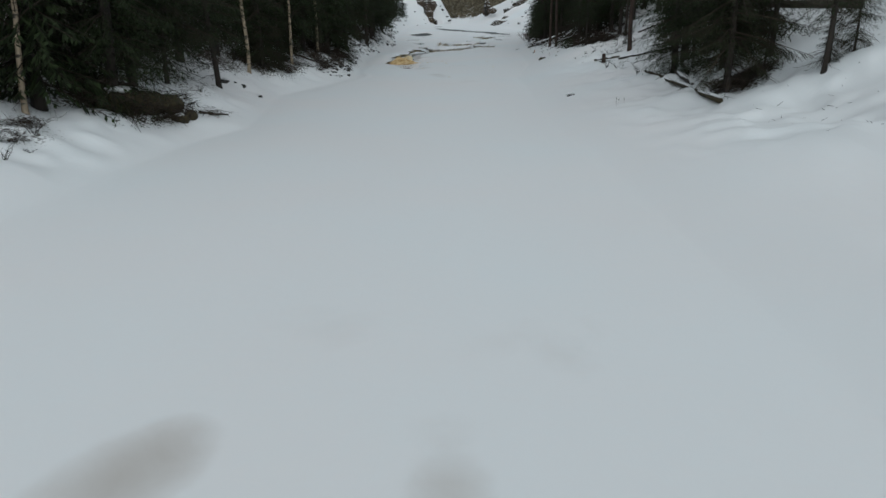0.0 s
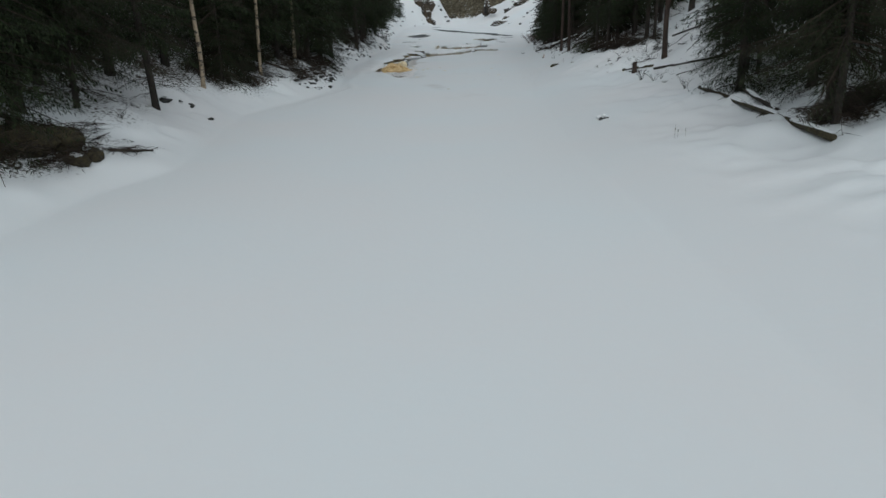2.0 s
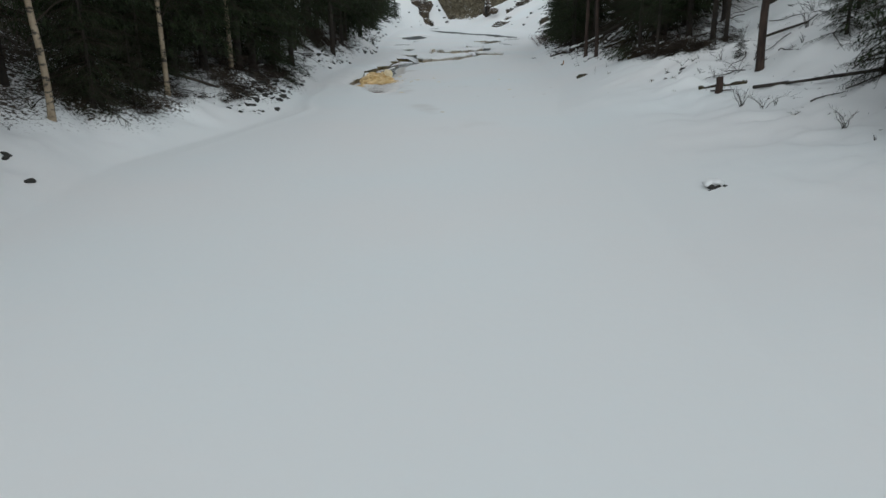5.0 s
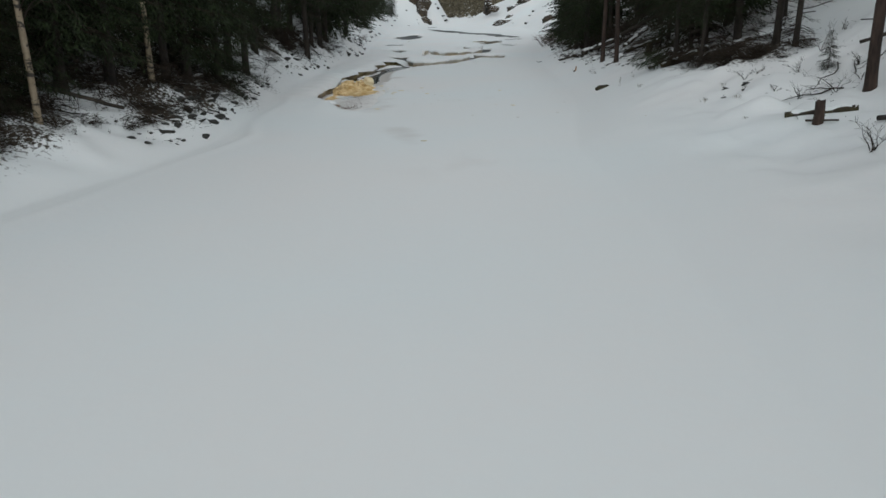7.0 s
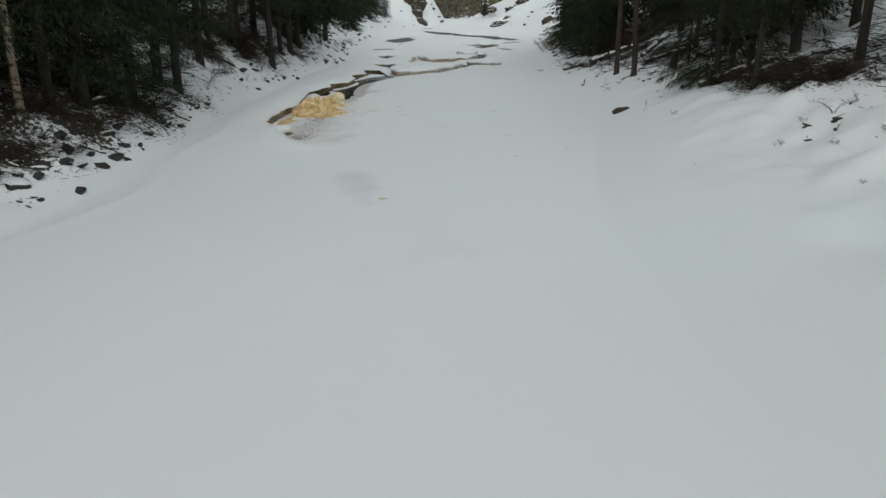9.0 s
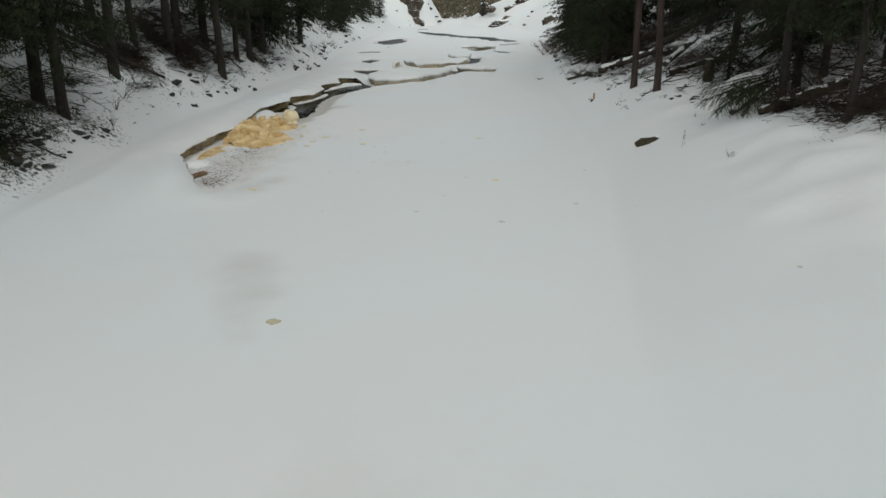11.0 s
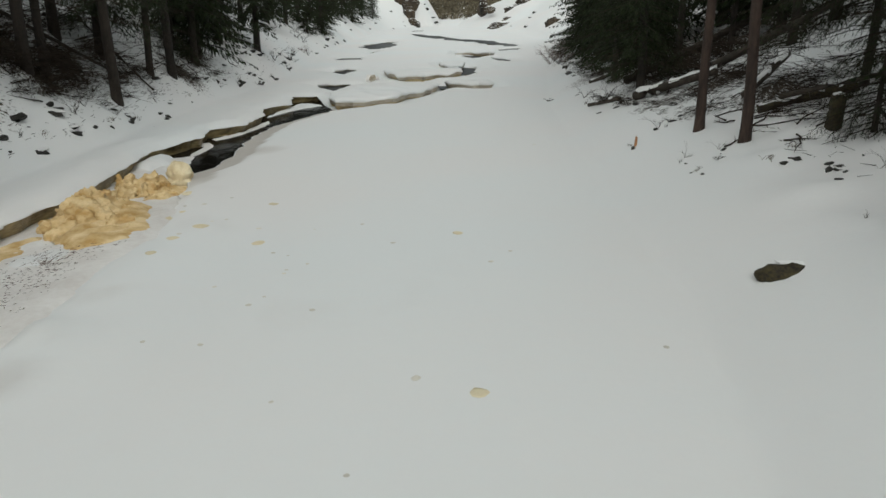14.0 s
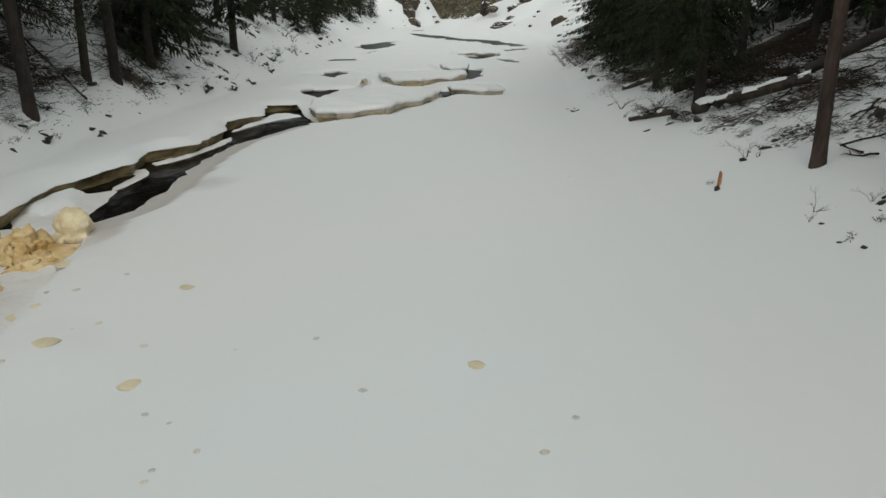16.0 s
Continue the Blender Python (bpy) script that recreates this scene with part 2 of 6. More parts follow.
def birch_bark():
    m = surface("birch_bark", (0.20, 0.15, 0.095), (0.40, 0.32, 0.225), 3, 0.6, 0.4, 20, 0.01, (1, 1, 0.6))
    n, link = m.node_tree.nodes, m.node_tree.links.new
    b, co, mp, ns, rp, mx = n["Principled BSDF"], n.new("ShaderNodeTexCoord"), n.new("ShaderNodeMapping"), n.new("ShaderNodeTexNoise"), n.new("ShaderNodeValToRGB"), n.new("ShaderNodeMix")
    mp.inputs["Scale"].default_value = (3.0, 3.0, 7.0)
    link(co.outputs["Object"], mp.inputs["Vector"])
    link(mp.outputs[0], ns.inputs["Vector"])
    ns.inputs["Scale"].default_value, ns.inputs["Detail"].default_value = 1.3, 5
    rp.color_ramp.elements[0].position, rp.color_ramp.elements[1].position = 0.53, 0.60
    link(ns.outputs["Fac"], rp.inputs[0])
    mx.data_type = "RGBA"
    link(rp.outputs[0], mx.inputs["Factor"])
    link(b.inputs["Base Color"].links[0].from_socket, mx.inputs["A"])
    mx.inputs["B"].default_value = (0.03, 0.024, 0.018, 1)
    link(mx.outputs["Result"], b.inputs["Base Color"])
    return m


BIRCHBARK = birch_bark()


def water_surface(name, rough, ripple, relief):
    m = bpy.data.materials.new(name)
    m.use_nodes = True
    n, link = m.node_tree.nodes, m.node_tree.links.new
    b, co, ns, bp = n["Principled BSDF"], n.new("ShaderNodeTexCoord"), n.new("ShaderNodeTexNoise"), n.new("ShaderNodeBump")
    b.inputs["Base Color"].default_value = (0.007, 0.006, 0.005, 1)
    b.inputs["Roughness"].default_value, b.inputs["IOR"].default_value = rough, 1.16
    b.inputs["Specular IOR Level"].default_value = 0.14
    mp = n.new("ShaderNodeMapping")
    mp.inputs["Scale"].default_value = (1.0, 0.5, 1.0)
    link(co.outputs["Object"], mp.inputs["Vector"])
    link(mp.outputs[0], ns.inputs["Vector"])
    ns.inputs["Scale"].default_value, ns.inputs["Detail"].default_value = ripple, 5
    bp.inputs["Strength"].default_value, bp.inputs["Distance"].default_value = relief, 0.05
    link(ns.outputs["Fac"], bp.inputs["Height"])
    link(bp.outputs[0], b.inputs["Normal"])
    return m


WATER = water_surface("dark_water", 0.12, 3.2, 0.35)
RIPPLED = water_surface("rippled_water", 0.3, 2.0, 1.0)


# ---------- mesh helpers ----------
def mesh(name, verts, faces, material, smooth=False):
    me = bpy.data.meshes.new(name)
    me.from_pydata([tuple(v) for v in verts], [], [tuple(int(i) for i in f) for f in faces])
    me.materials.append(material)
    if smooth:
        me.polygons.foreach_set("use_smooth", [True] * len(me.polygons))
    me.update()
    return me


def part(name, data, parent, label="", at=None):
    ob = new(name, data)
    ob.parent = parent
    if at is not None:
        ob.matrix_basis = at
    return tagged(ob, label) if label else ob


class Heap:
    """Gathers vertices and faces of one mesh."""

    def __init__(self):
        self.v, self.f = [], []

    def add(self, verts, faces):
        k = len(self.v)
        self.v.extend(tuple(p) for p in verts)
        self.f.extend(tuple(i + k for i in f) for f in faces)

    def tube(self, points, radii, sides=5, cap=True):
        points = [Vector(p) for p in points]
        k = len(self.v)
        for i, p in enumerate(points):
            d = (points[min(i + 1, len(points) - 1)] - points[max(i - 1, 0)]).normalized()
            a = d.orthogonal().normalized() if abs(d.z) < 0.95 else Vector((1, 0, 0))
            a = (a - d * a.dot(d)).normalized()
            b = d.cross(a)
            for s in range(sides):
                w = 2 * math.pi * s / sides
                self.v.append(tuple(p + radii[i] * (math.cos(w) * a + math.sin(w) * b)))
        for i in range(len(points) - 1):
            for s in range(sides):
                t = (s + 1) % sides
                self.f.append((k + i * sides + s, k + i * sides + t, k + (i + 1) * sides + t, k + (i + 1) * sides + s))
        if cap:
            self.f.append(tuple(k + s for s in reversed(range(sides))))
            self.f.append(tuple(k + (len(points) - 1) * sides + s for s in range(sides)))

    def blade(self, p, d, length, width, up):
        """A narrow tapered spray from p along d."""
        d, side = Vector(d), Vector(d).cross(up)
        side = side.normalized() * width if side.length > 1e-4 else Vector((width, 0, 0))
        p = Vector(p)
        q = p + d * length
        m = p + d * (0.45 * length)
        self.add([p, m + side, q, m - side], [(0, 1, 2, 3)])

    def mesh(self, name, material, smooth=False):
        return mesh(name, self.v, self.f, material, smooth)


def lump(r, seed, size, rough=0.3, detail=2, flat=1.0):
    """An uneven blob: vertices and faces."""
    bm = bmesh.new()
    bmesh.ops.create_icosphere(bm, subdivisions=detail, radius=1.0)
    o = Vector((seed * 7.31, seed * 3.7, seed * 1.9))
    verts = []
    for v in bm.verts:
        k = 1 + rough * (noise.noise(v.co * 1.3 + o) + 0.5 * noise.noise(v.co * 3.1 + o))
        verts.append(Vector((v.co.x * size[0], v.co.y * size[1], v.co.z * size[2])) * k)
    faces = [[v.index for v in f.verts] for f in bm.faces]
    bm.free()
    return verts, faces


def grounded(x, y, lift=0.0):
    return float(land(x, y)) + lift



# ---------- open water in the ice: outlines in plan ----------
LEAD_ONE = [
    (-2.02, 44.65), (-2.35, 45.05), (-2.7, 45.6), (-3.1, 46.5), (-3.28, 47.05), (-3.68, 47.85), (-3.82, 48.9), (-3.78, 50.9), (-3.6, 51.9), (-3.75, 54.3),
    (-3.86, 55.3), (-3.93, 56.2), (-3.62, 57.3), (-3.34, 58.0), (-3.54, 59.2), (-2.9, 60.3), (-2.78, 62.3), (-3.12, 63.5), (-2.55, 65.2), (-2.9, 67.2),
    (-2.13, 68.1), (-1.9, 67.4), (-1.5, 66.2), (-1.05, 65.0), (-0.6, 64.85),
    (-0.55, 64.5), (-0.9, 64.25), (-1.35, 63.65), (-1.82, 62.4), (-2.23, 60.9),
    (-2.36, 59.4), (-2.35, 58.4),
]
LEAD_TWO = [
    (-2.2, 56.8), (-2.2, 55.6), (-2.3, 54.9), (-2.47, 54.3), (-2.2, 53.5), (-1.9, 52.0), (-1.5, 49.6), (-1.75, 48.2), (-1.6, 46.5), (-1.85, 45.0),
]
LEAD = LEAD_ONE + LEAD_TWO
# raised slabs of snow-covered ice: outline in plan, height, and where it runs out at the back
SLABS = [
    ([(-1.35, 65.9), (-0.98, 64.75), (-0.36, 64.55), (0.33, 65.3), (0.92, 65.45), (1.2, 66.6), (1.61, 67.5), (2.06, 68.2), (2.5, 70.2), (2.35, 72.2), (1.6, 73.2), (0.2, 73.4), (-1.0, 72.8), (-1.3, 70.0), (-1.45, 67.4)], 0.24, 73.0, 6.0),
    ([(-0.1, 76.6), (0.5, 75.0), (1.05, 74.1), (1.75, 73.75), (1.85, 74.6), (2.75, 75.1), (3.55, 76.3), (3.6, 79.0), (2.5, 81.5), (0.5, 81.5), (-0.4, 79.0)], 0.22, 81.0, 5.0),
    ([(2.7, 71.7), (2.85, 70.95), (3.2, 70.55), (4.05, 69.7), (4.7, 70.3), (4.6, 73.6), (3.2, 73.9)], 0.17, 73.6, 3.0),
    ([(2.5, 82.6), (2.95, 80.6), (3.5, 79.7), (3.75, 81.0), (3.9, 84.0), (3.0, 86.0), (2.4, 85.0)], 0.17, 86.0, 4.0),
    ([(3.5, 93.4), (4.6, 94.0), (5.9, 92.8), (6.4, 95.0), (5.5, 98.5), (3.8, 98.5)], 0.2, 98.0, 4.0),
]
POOLS_ONE = [
    [(-2.75, 71.8), (-2.4, 72.8), (-1.45, 73.1), (-1.3, 71.5), (-1.55, 70.2), (-2.1, 71.1)], [(-3.4, 79.6), (-2.6, 81.6), (-2.1, 81.3), (-2.5, 78.9)],
    [(-4.8, 108.3), (-4.5, 114.0), (-3.9, 116.0), (-3.3, 119.5), (-1.5, 120.2), (-2.4, 116.0), (-1.5, 112.9), (-2.9, 104.4)],
    [(-4.5, 90.6), (-2.85, 91.2), (-2.8, 92.6), (-4.4, 92.0)], [(-3.5, 96.0), (-2.3, 100.8), (-2.2, 102.4), (-3.4, 97.4)],
    [(-0.4, 139.5), (2.2, 135.0), (4.2, 124.5), (6.2, 121.5), (8.0, 118.0), (8.3, 113.0), (9.6, 108.3), (8.2, 106.6), (6.0, 115.0), (3.4, 120.5), (1.0, 130)],
    [(3.8, 92.0), (5.0, 94.4), (6.0, 92.6), (4.8, 90)],
]
POOLS_TWO = [
    [(5.7, 88.8), (6.8, 86.8), (6.9, 88.2), (5.8, 90.2)],
    [(3.7, 82.2), (4.45, 81.5), (4.25, 77.9), (3.65, 77.6)], [(2.5, 71.9), (2.62, 70.85), (3.05, 70.6), (3.3, 70.9), (3.15, 71.9)],
    [(7.1, 99.4), (9.1, 101.8), (9.2, 103.2), (7.1, 101)], [(-2.2, 161), (-0.4, 164), (-0.3, 167), (-2.2, 163)],
]
POOLS = POOLS_ONE + POOLS_TWO


def signed(px, py, poly):
    """Distance to a polygon's outline, negative inside, and the nearest point."""
    best = np.full(px.shape, 1e9)
    qx, qy = np.zeros(px.shape), np.zeros(px.shape)
    inside = np.zeros(px.shape, bool)
    for (ax, ay), (bx, by) in zip(poly, poly[1:] + poly[:1]):
        t = np.clip(((px - ax) * (bx - ax) + (py - ay) * (by - ay)) / ((bx - ax) ** 2 + (by - ay) ** 2), 0, 1)
        cx, cy = ax + t * (bx - ax), ay + t * (by - ay)
        d = np.hypot(px - cx, py - cy)
        near = d < best
        best, qx, qy = np.where(near, d, best), np.where(near, cx, qx), np.where(near, cy, qy)
        if ay != by:
            inside ^= ((ay > py) != (by > py)) & (px < (bx - ax) * (py - ay) / (by - ay) + ax)
    return np.where(inside, -best, best), qx, qy


def ragged(poly, step, size, seed, wide=1.0):
    """The outline broken up into short uneven pieces."""
    r, out = random.Random(seed), []
    for (ax, ay), (bx, by) in zip(poly, poly[1:] + poly[:1]):
        n = max(1, int(math.hypot(bx - ax, by - ay) / step))
        for k in range(n):
            s = k / n
            out.append((ax + s * (bx - ax) + r.uniform(-size, size) * wide * (k > 0), ay + s * (by - ay) + r.uniform(-size, size) * (k > 0)))
    return out


OUTLINES = [ragged(LEAD, 0.25, 0.055, 1)] + [ragged(p, 0.6, 0.13 if p[0][1] > 79 else 0.07, 2 + k, 3.0 if p[0][1] > 105 else 1.3) for k, p in enumerate(POOLS)]


def steps(*spans):
    """Grid lines: spans of (from, to, step)."""
    out = []
    for a, b, s in spans:
        out += list(np.arange(a, b - 1e-6, s))
    return np.array(out + [spans[-1][1]])


TREES_ONE = [
    ("birch", -9.8, 17.4), ("low", -8.9, 20.2), ("woods_low", -10.0, 18.4), ("tall", -9.2, 22.2), ("tall", -8.21, 27.4, 0.85, (0, -4)),
    ("tall", -10.1, 29.0), ("birch", -8.2, 31.8), ("tall", -9.9, 33.1), ("tall", -8.6, 34.8), ("low", -8.3, 34.0, 0.8), ("birch", -7.3, 36.4),
    ("tall", -7.9, 38.7), ("tall", -7.4, 40.1), ("birch", -6.85, 41.3), ("tall", -6.9, 42.5), ("tall", -6.67, 43.5), ("low", -6.35, 45.45, 0.72),
    ("low", -7.4, 44.4), ("tall", -6.85, 48.5), ("tall", -6.15, 48.1), ("bare", -6.9, 52.6), ("bare", -7.55, 55.8), ("bare", -7.02, 57.3),
    ("bare", -6.95, 58.0), ("bare", -6.02, 59.6), ("bare", -6.4, 63.1), ("bare", -6.1, 64.1), ("tall", -7.2, 61.7), ("woods_tall", -6.2, 66.8),
    ("woods_low", -6.4, 67.8), ("woods_tall", -6.15, 75.9), ("tall", -7.7, 60.2), ("woods_low", -7.6, 72.5), ("woods_tall", -7.6, 79.0),
    ("low", 7.8, 25.7, 0.66), ("tall", 8.1, 21.6, 0.8), ("bare", 9.16, 18.25, 0.6), ("small", 9.41, 18.55, 0.35), ("bare", 9.6, 22.4, 0.6), ("mid", 7.75, 20.6, 0.9), ("small", 8.75, 20.75, 0.42),
]
TREES_TWO = [
    ("small", 10.1, 18.8, 0.6), ("tall", 9.6, 24.4, 0.8), ("small", 9.25, 31.0, 0.6), ("small", 9.0, 38.0, 0.22), ("small", 10.2, 34.5, 0.6), ("bare", 10.6, 33.0, 0.7), ("small", 9.9, 30.0, 0.5), ("mid", 11.0, 29.0, 0.8), ("small", 11.2, 36.0, 0.6), ("tall", 9.1, 28.8), ("pine", 8.68, 35.7), ("bare", 11.8, 42.7),
    ("bare", 11.1, 45.3), ("bare", 9.64, 42.2, 0.7), ("bare", 9.75, 41.3, 0.7), ("bare", 7.97, 45.4, 0.55), ("bare", 8.0, 43.2, 0.58),
    ("small", 8.95, 50.6, 0.75), ("mid", 9.3, 46.7, 0.9), ("mid", 9.8, 52.6, 0.9), ("pine", 7.6, 51.9, 0.85), ("pine", 7.42, 53.6, 0.88),
    ("tall", 8.0, 63.4, 0.75), ("tall", 7.8, 59.5, 0.75), ("bare", 9.35, 61.5, 0.7), ("bare", 10.4, 60.4, 0.8), ("woods_low", 10.2, 66.8),
    ("woods_low", 10.4, 70.4), ("woods_low", 11.0, 73.8), ("woods_low", 11.4, 78.4), ("woods_tall", 12.0, 83.0), ("woods_low", 12.6, 88.5),
    ("woods_low", 13.6, 95.0), ("woods_tall", 15.0, 101.0), ("woods_tall", 9.8, 68.0), ("woods_low", -10.6, 131), ("woods_tall", -11.6, 138),
    ("woods_low", -12.2, 147), ("woods_low", -12.8, 158), ("woods_tall", -11.8, 167),
]
TREES_THREE = [
    ("woods_low", -12.0, 175), ("woods_low", -14.0, 150), ("woods_low", -9.9, 118), ("woods_tall", -9.6, 111), ("woods_low", -9.4, 104),
    ("woods_tall", -8.8, 96), ("woods_low", -8.6, 89), ("woods_low", 9.5, 68.8), ("woods_low", 9.4, 65.3), ("low", -8.5, 37.0, 0.9),
    ("bare", 10.9, 57.9, 0.8), ("woods_tall", 12.6, 59.4), ("bare", 11.6, 54.8, 0.8), ("woods_low", 12.0, 62.4, 0.9), ("woods_low", 11.6, 60.2, 0.8),
    ("woods_low", 13.2, 67.6), ("woods_low", 11.9, 65.4), ("woods_tall", -8.6, 51.0), ("woods_tall", -8.5, 55.2), ("woods_low", -8.9, 53.2, 0.8),
    ("woods_low", -9.3, 37.6), ("woods_low", -9.1, 40.6), ("woods_low", -8.9, 43.4), ("small", 8.9, 65.6), ("small", -8.0, 33.4),
    ("small", -7.9, 36.3, 0.6), ("mid", -8.9, 24.2, 0.9), ("low", 8.7, 23.7, 0.7), ("low", 9.7, 25.4, 0.75), ("mid", 9.1, 27.8, 0.7),
    ("small", -7.6, 34.8, 0.5), ("woods_low", -10.6, 20.8), ("woods_low", -10.0, 24.6, 0.8), ("small", 8.9, 46.9), ("low", -6.9, 66.6, 0.8),
]
TREES_FOUR = [
    ("woods_low", -6.6, 71.4, 0.8), ("woods_low", -7.6, 69.0, 0.8), ("woods_low", -7.8, 106, 0.6), ("woods_low", -8.6, 112, 0.8),
    ("woods_low", -8.0, 100, 0.55), ("woods_low", 9.9, 75.2, 0.85), ("woods_low", 10.8, 84.5), ("woods_low", 9.3, 70.6, 0.8),
    ("woods_low", 10.2, 79.8, 0.8),
]
TREES_FOUR += [("woods_low", 10.6, 48.4, 0.9), ("woods_low", 10.2, 50.2, 0.8), ("woods_tall", 9.9, 45.6, 0.8), ("woods_low", -9.9, 136, 0.8), ("woods_low", -10.0, 148, 0.9), ("woods_low", -9.9, 160, 0.9), ("woods_low", -9.2, 170, 0.7)]
TREES = TREES_ONE + TREES_TWO + TREES_THREE + TREES_FOUR

DAMP = [(-2.75, 4.5, 0.5, 0.5), (-2.3, 4.55, 0.4, 0.5), (-2.45, 5.0, 0.42, 0.6), (-2.15, 5.4, 0.32, 0.6), (-2.1, 4.9, 0.3, 0.5), (0.05, 4.5, 0.36, 0.65), (0.0, 5.2, 0.5, 0.3), (1.2, 6.9, 1.0, 0.35), (-1.2, 7.4, 1.5, 0.25), (-0.45, 41.0, 0.42, 0.24), (-0.38, 40.6, 0.42, 0.24), (-0.3, 40.2, 0.42, 0.25),
        (-0.22, 39.8, 0.42, 0.25), (-0.12, 39.4, 0.4, 0.25), (0.0, 39.0, 0.38, 0.25), (0.12, 38.6, 0.34, 0.24), (-0.2, 40.0, 1.2, 0.12), (-1.5, 44.55, 0.5, 0.42), (-1.2, 45.4, 0.45, 0.35), (-1.3, 46.2, 0.4, 0.35), (-1.6, 43.9, 0.5, 0.3), (-1.3, 47.4, 0.5, 0.35),
        (-0.9, 50.2, 1.0, 0.22), (-1.5, 52.3, 0.9, 0.3), (-2.0, 41.5, 1.2, 0.3), (5.7, 47.5, 0.6, 0.2), (1.5, 36.0, 3.0, 0.25), (-1.6, 56.5, 0.7, 0.7), (1.5, 47, 3.0, 0.22)]
LITTER_ONE = [
    (9.0, 57.0, 1.2, 0.7), (7.8, 57.4, 0.8, 0.6), (8.0, 55.2, 0.7, 0.6), (-6.9, 61.5, 1.0, 0.6), (-6.2, 65.2, 0.9, 0.8), (9.0, 54.2, 1.0, 0.7),
    (-6.2, 42.2, 0.9, 0.85), (-6.1, 45.4, 1.0, 0.75), (-6.3, 39.8, 0.9, 0.85), (-6.6, 53.8, 0.9, 0.35), (-9.3, 20.6, 1.6, 1.1), (-9.2, 16.2, 1.0, 0.4),
    (-8.0, 21.2, 0.7, 0.9), (-8.6, 34.2, 1.7, 0.9), (-7.3, 35.6, 0.9, 0.7), (-8.2, 37.0, 1.5, 0.85), (-8.5, 40.0, 1.5, 0.8), (-8.3, 43.0, 1.4, 0.8),
    (-7.2, 40.5, 1.6, 0.75), (-6.6, 44.5, 1.6, 0.75), (-6.4, 48.6, 1.4, 0.6),
]
LITTER_TWO = [
    (-7.0, 57.6, 0.7, 0.9), (-7.2, 59.2, 0.8, 0.9), (-6.95, 42.0, 0.9, 0.9), (-7.6, 44.4, 1.0, 0.9),
    (-8.4, 24.4, 1.3, 0.4), (-8.9, 26.6, 1.2, 0.45), (-9.2, 29.5, 1.0, 0.5), (-10, 26, 2.0, 0.6), (-10, 32, 2.0, 0.7),
    (-7.6, 54.5, 1.4, 0.9), (-7.5, 57.6, 1.2, 0.8), (-6.6, 67.2, 1.2, 0.7), (-6.6, 76, 1.5, 0.5), (8.5, 21.6, 1.1, 1.0), (7.75, 21.0, 0.45, 0.9), (8.4, 26.3, 1.0, 0.3),
    (8.6, 43.5, 1.1, 0.9), (9.0, 42.0, 1.2, 0.9), (8.9, 45.2, 1.3, 0.7), (8.8, 60.4, 1.5, 0.7), (8.0, 57.6, 0.9, 0.5), (9.9, 61.0, 1.8, 0.8),
    (8.8, 51.2, 0.9, 0.3), (8.4, 45.1, 0.8, 0.9), (9.2, 66.5, 2.0, 0.9), (10.2, 72.5, 2.2, 0.9), (11, 80, 2.5, 0.9), (12.5, 92, 3, 0.8),
]
LITTER = LITTER_ONE + LITTER_TWO


def spread_of(rows, x, y, blend=False):
    out = np.zeros(x.shape)
    for cx, cy, r, a in rows:
        g = a * np.exp(-((x - cx) ** 2 + (y - cy) ** 2) / (r * r))
        out = 1 - (1 - out) * (1 - g) if blend else np.maximum(out, g)
    return out


# how far the water stands below the snow in the lead and in each pool
DEPTHS = [None, 0.14, 0.10, 0.06, 0.07, 0.06, 0.05, 0.14, 0.10, 0.14, 0.2, 0.07, 0.05]


BUILT = []


def on_snow(x, y, lift=0.0):
    """Height of the built snow sheet, with its swells along the open water."""
    xs, ys, gz = BUILT
    i, j = int(np.searchsorted(xs, x)) - 1, int(np.searchsorted(ys, y)) - 1
    u, v = (x - xs[i]) / (xs[i + 1] - xs[i]), (y - ys[j]) / (ys[j + 1] - ys[j])
    return float((gz[j, i] * (1 - u) + gz[j, i + 1] * u) * (1 - v) + (gz[j + 1, i] * (1 - u) + gz[j + 1, i + 1] * u) * v) + lift


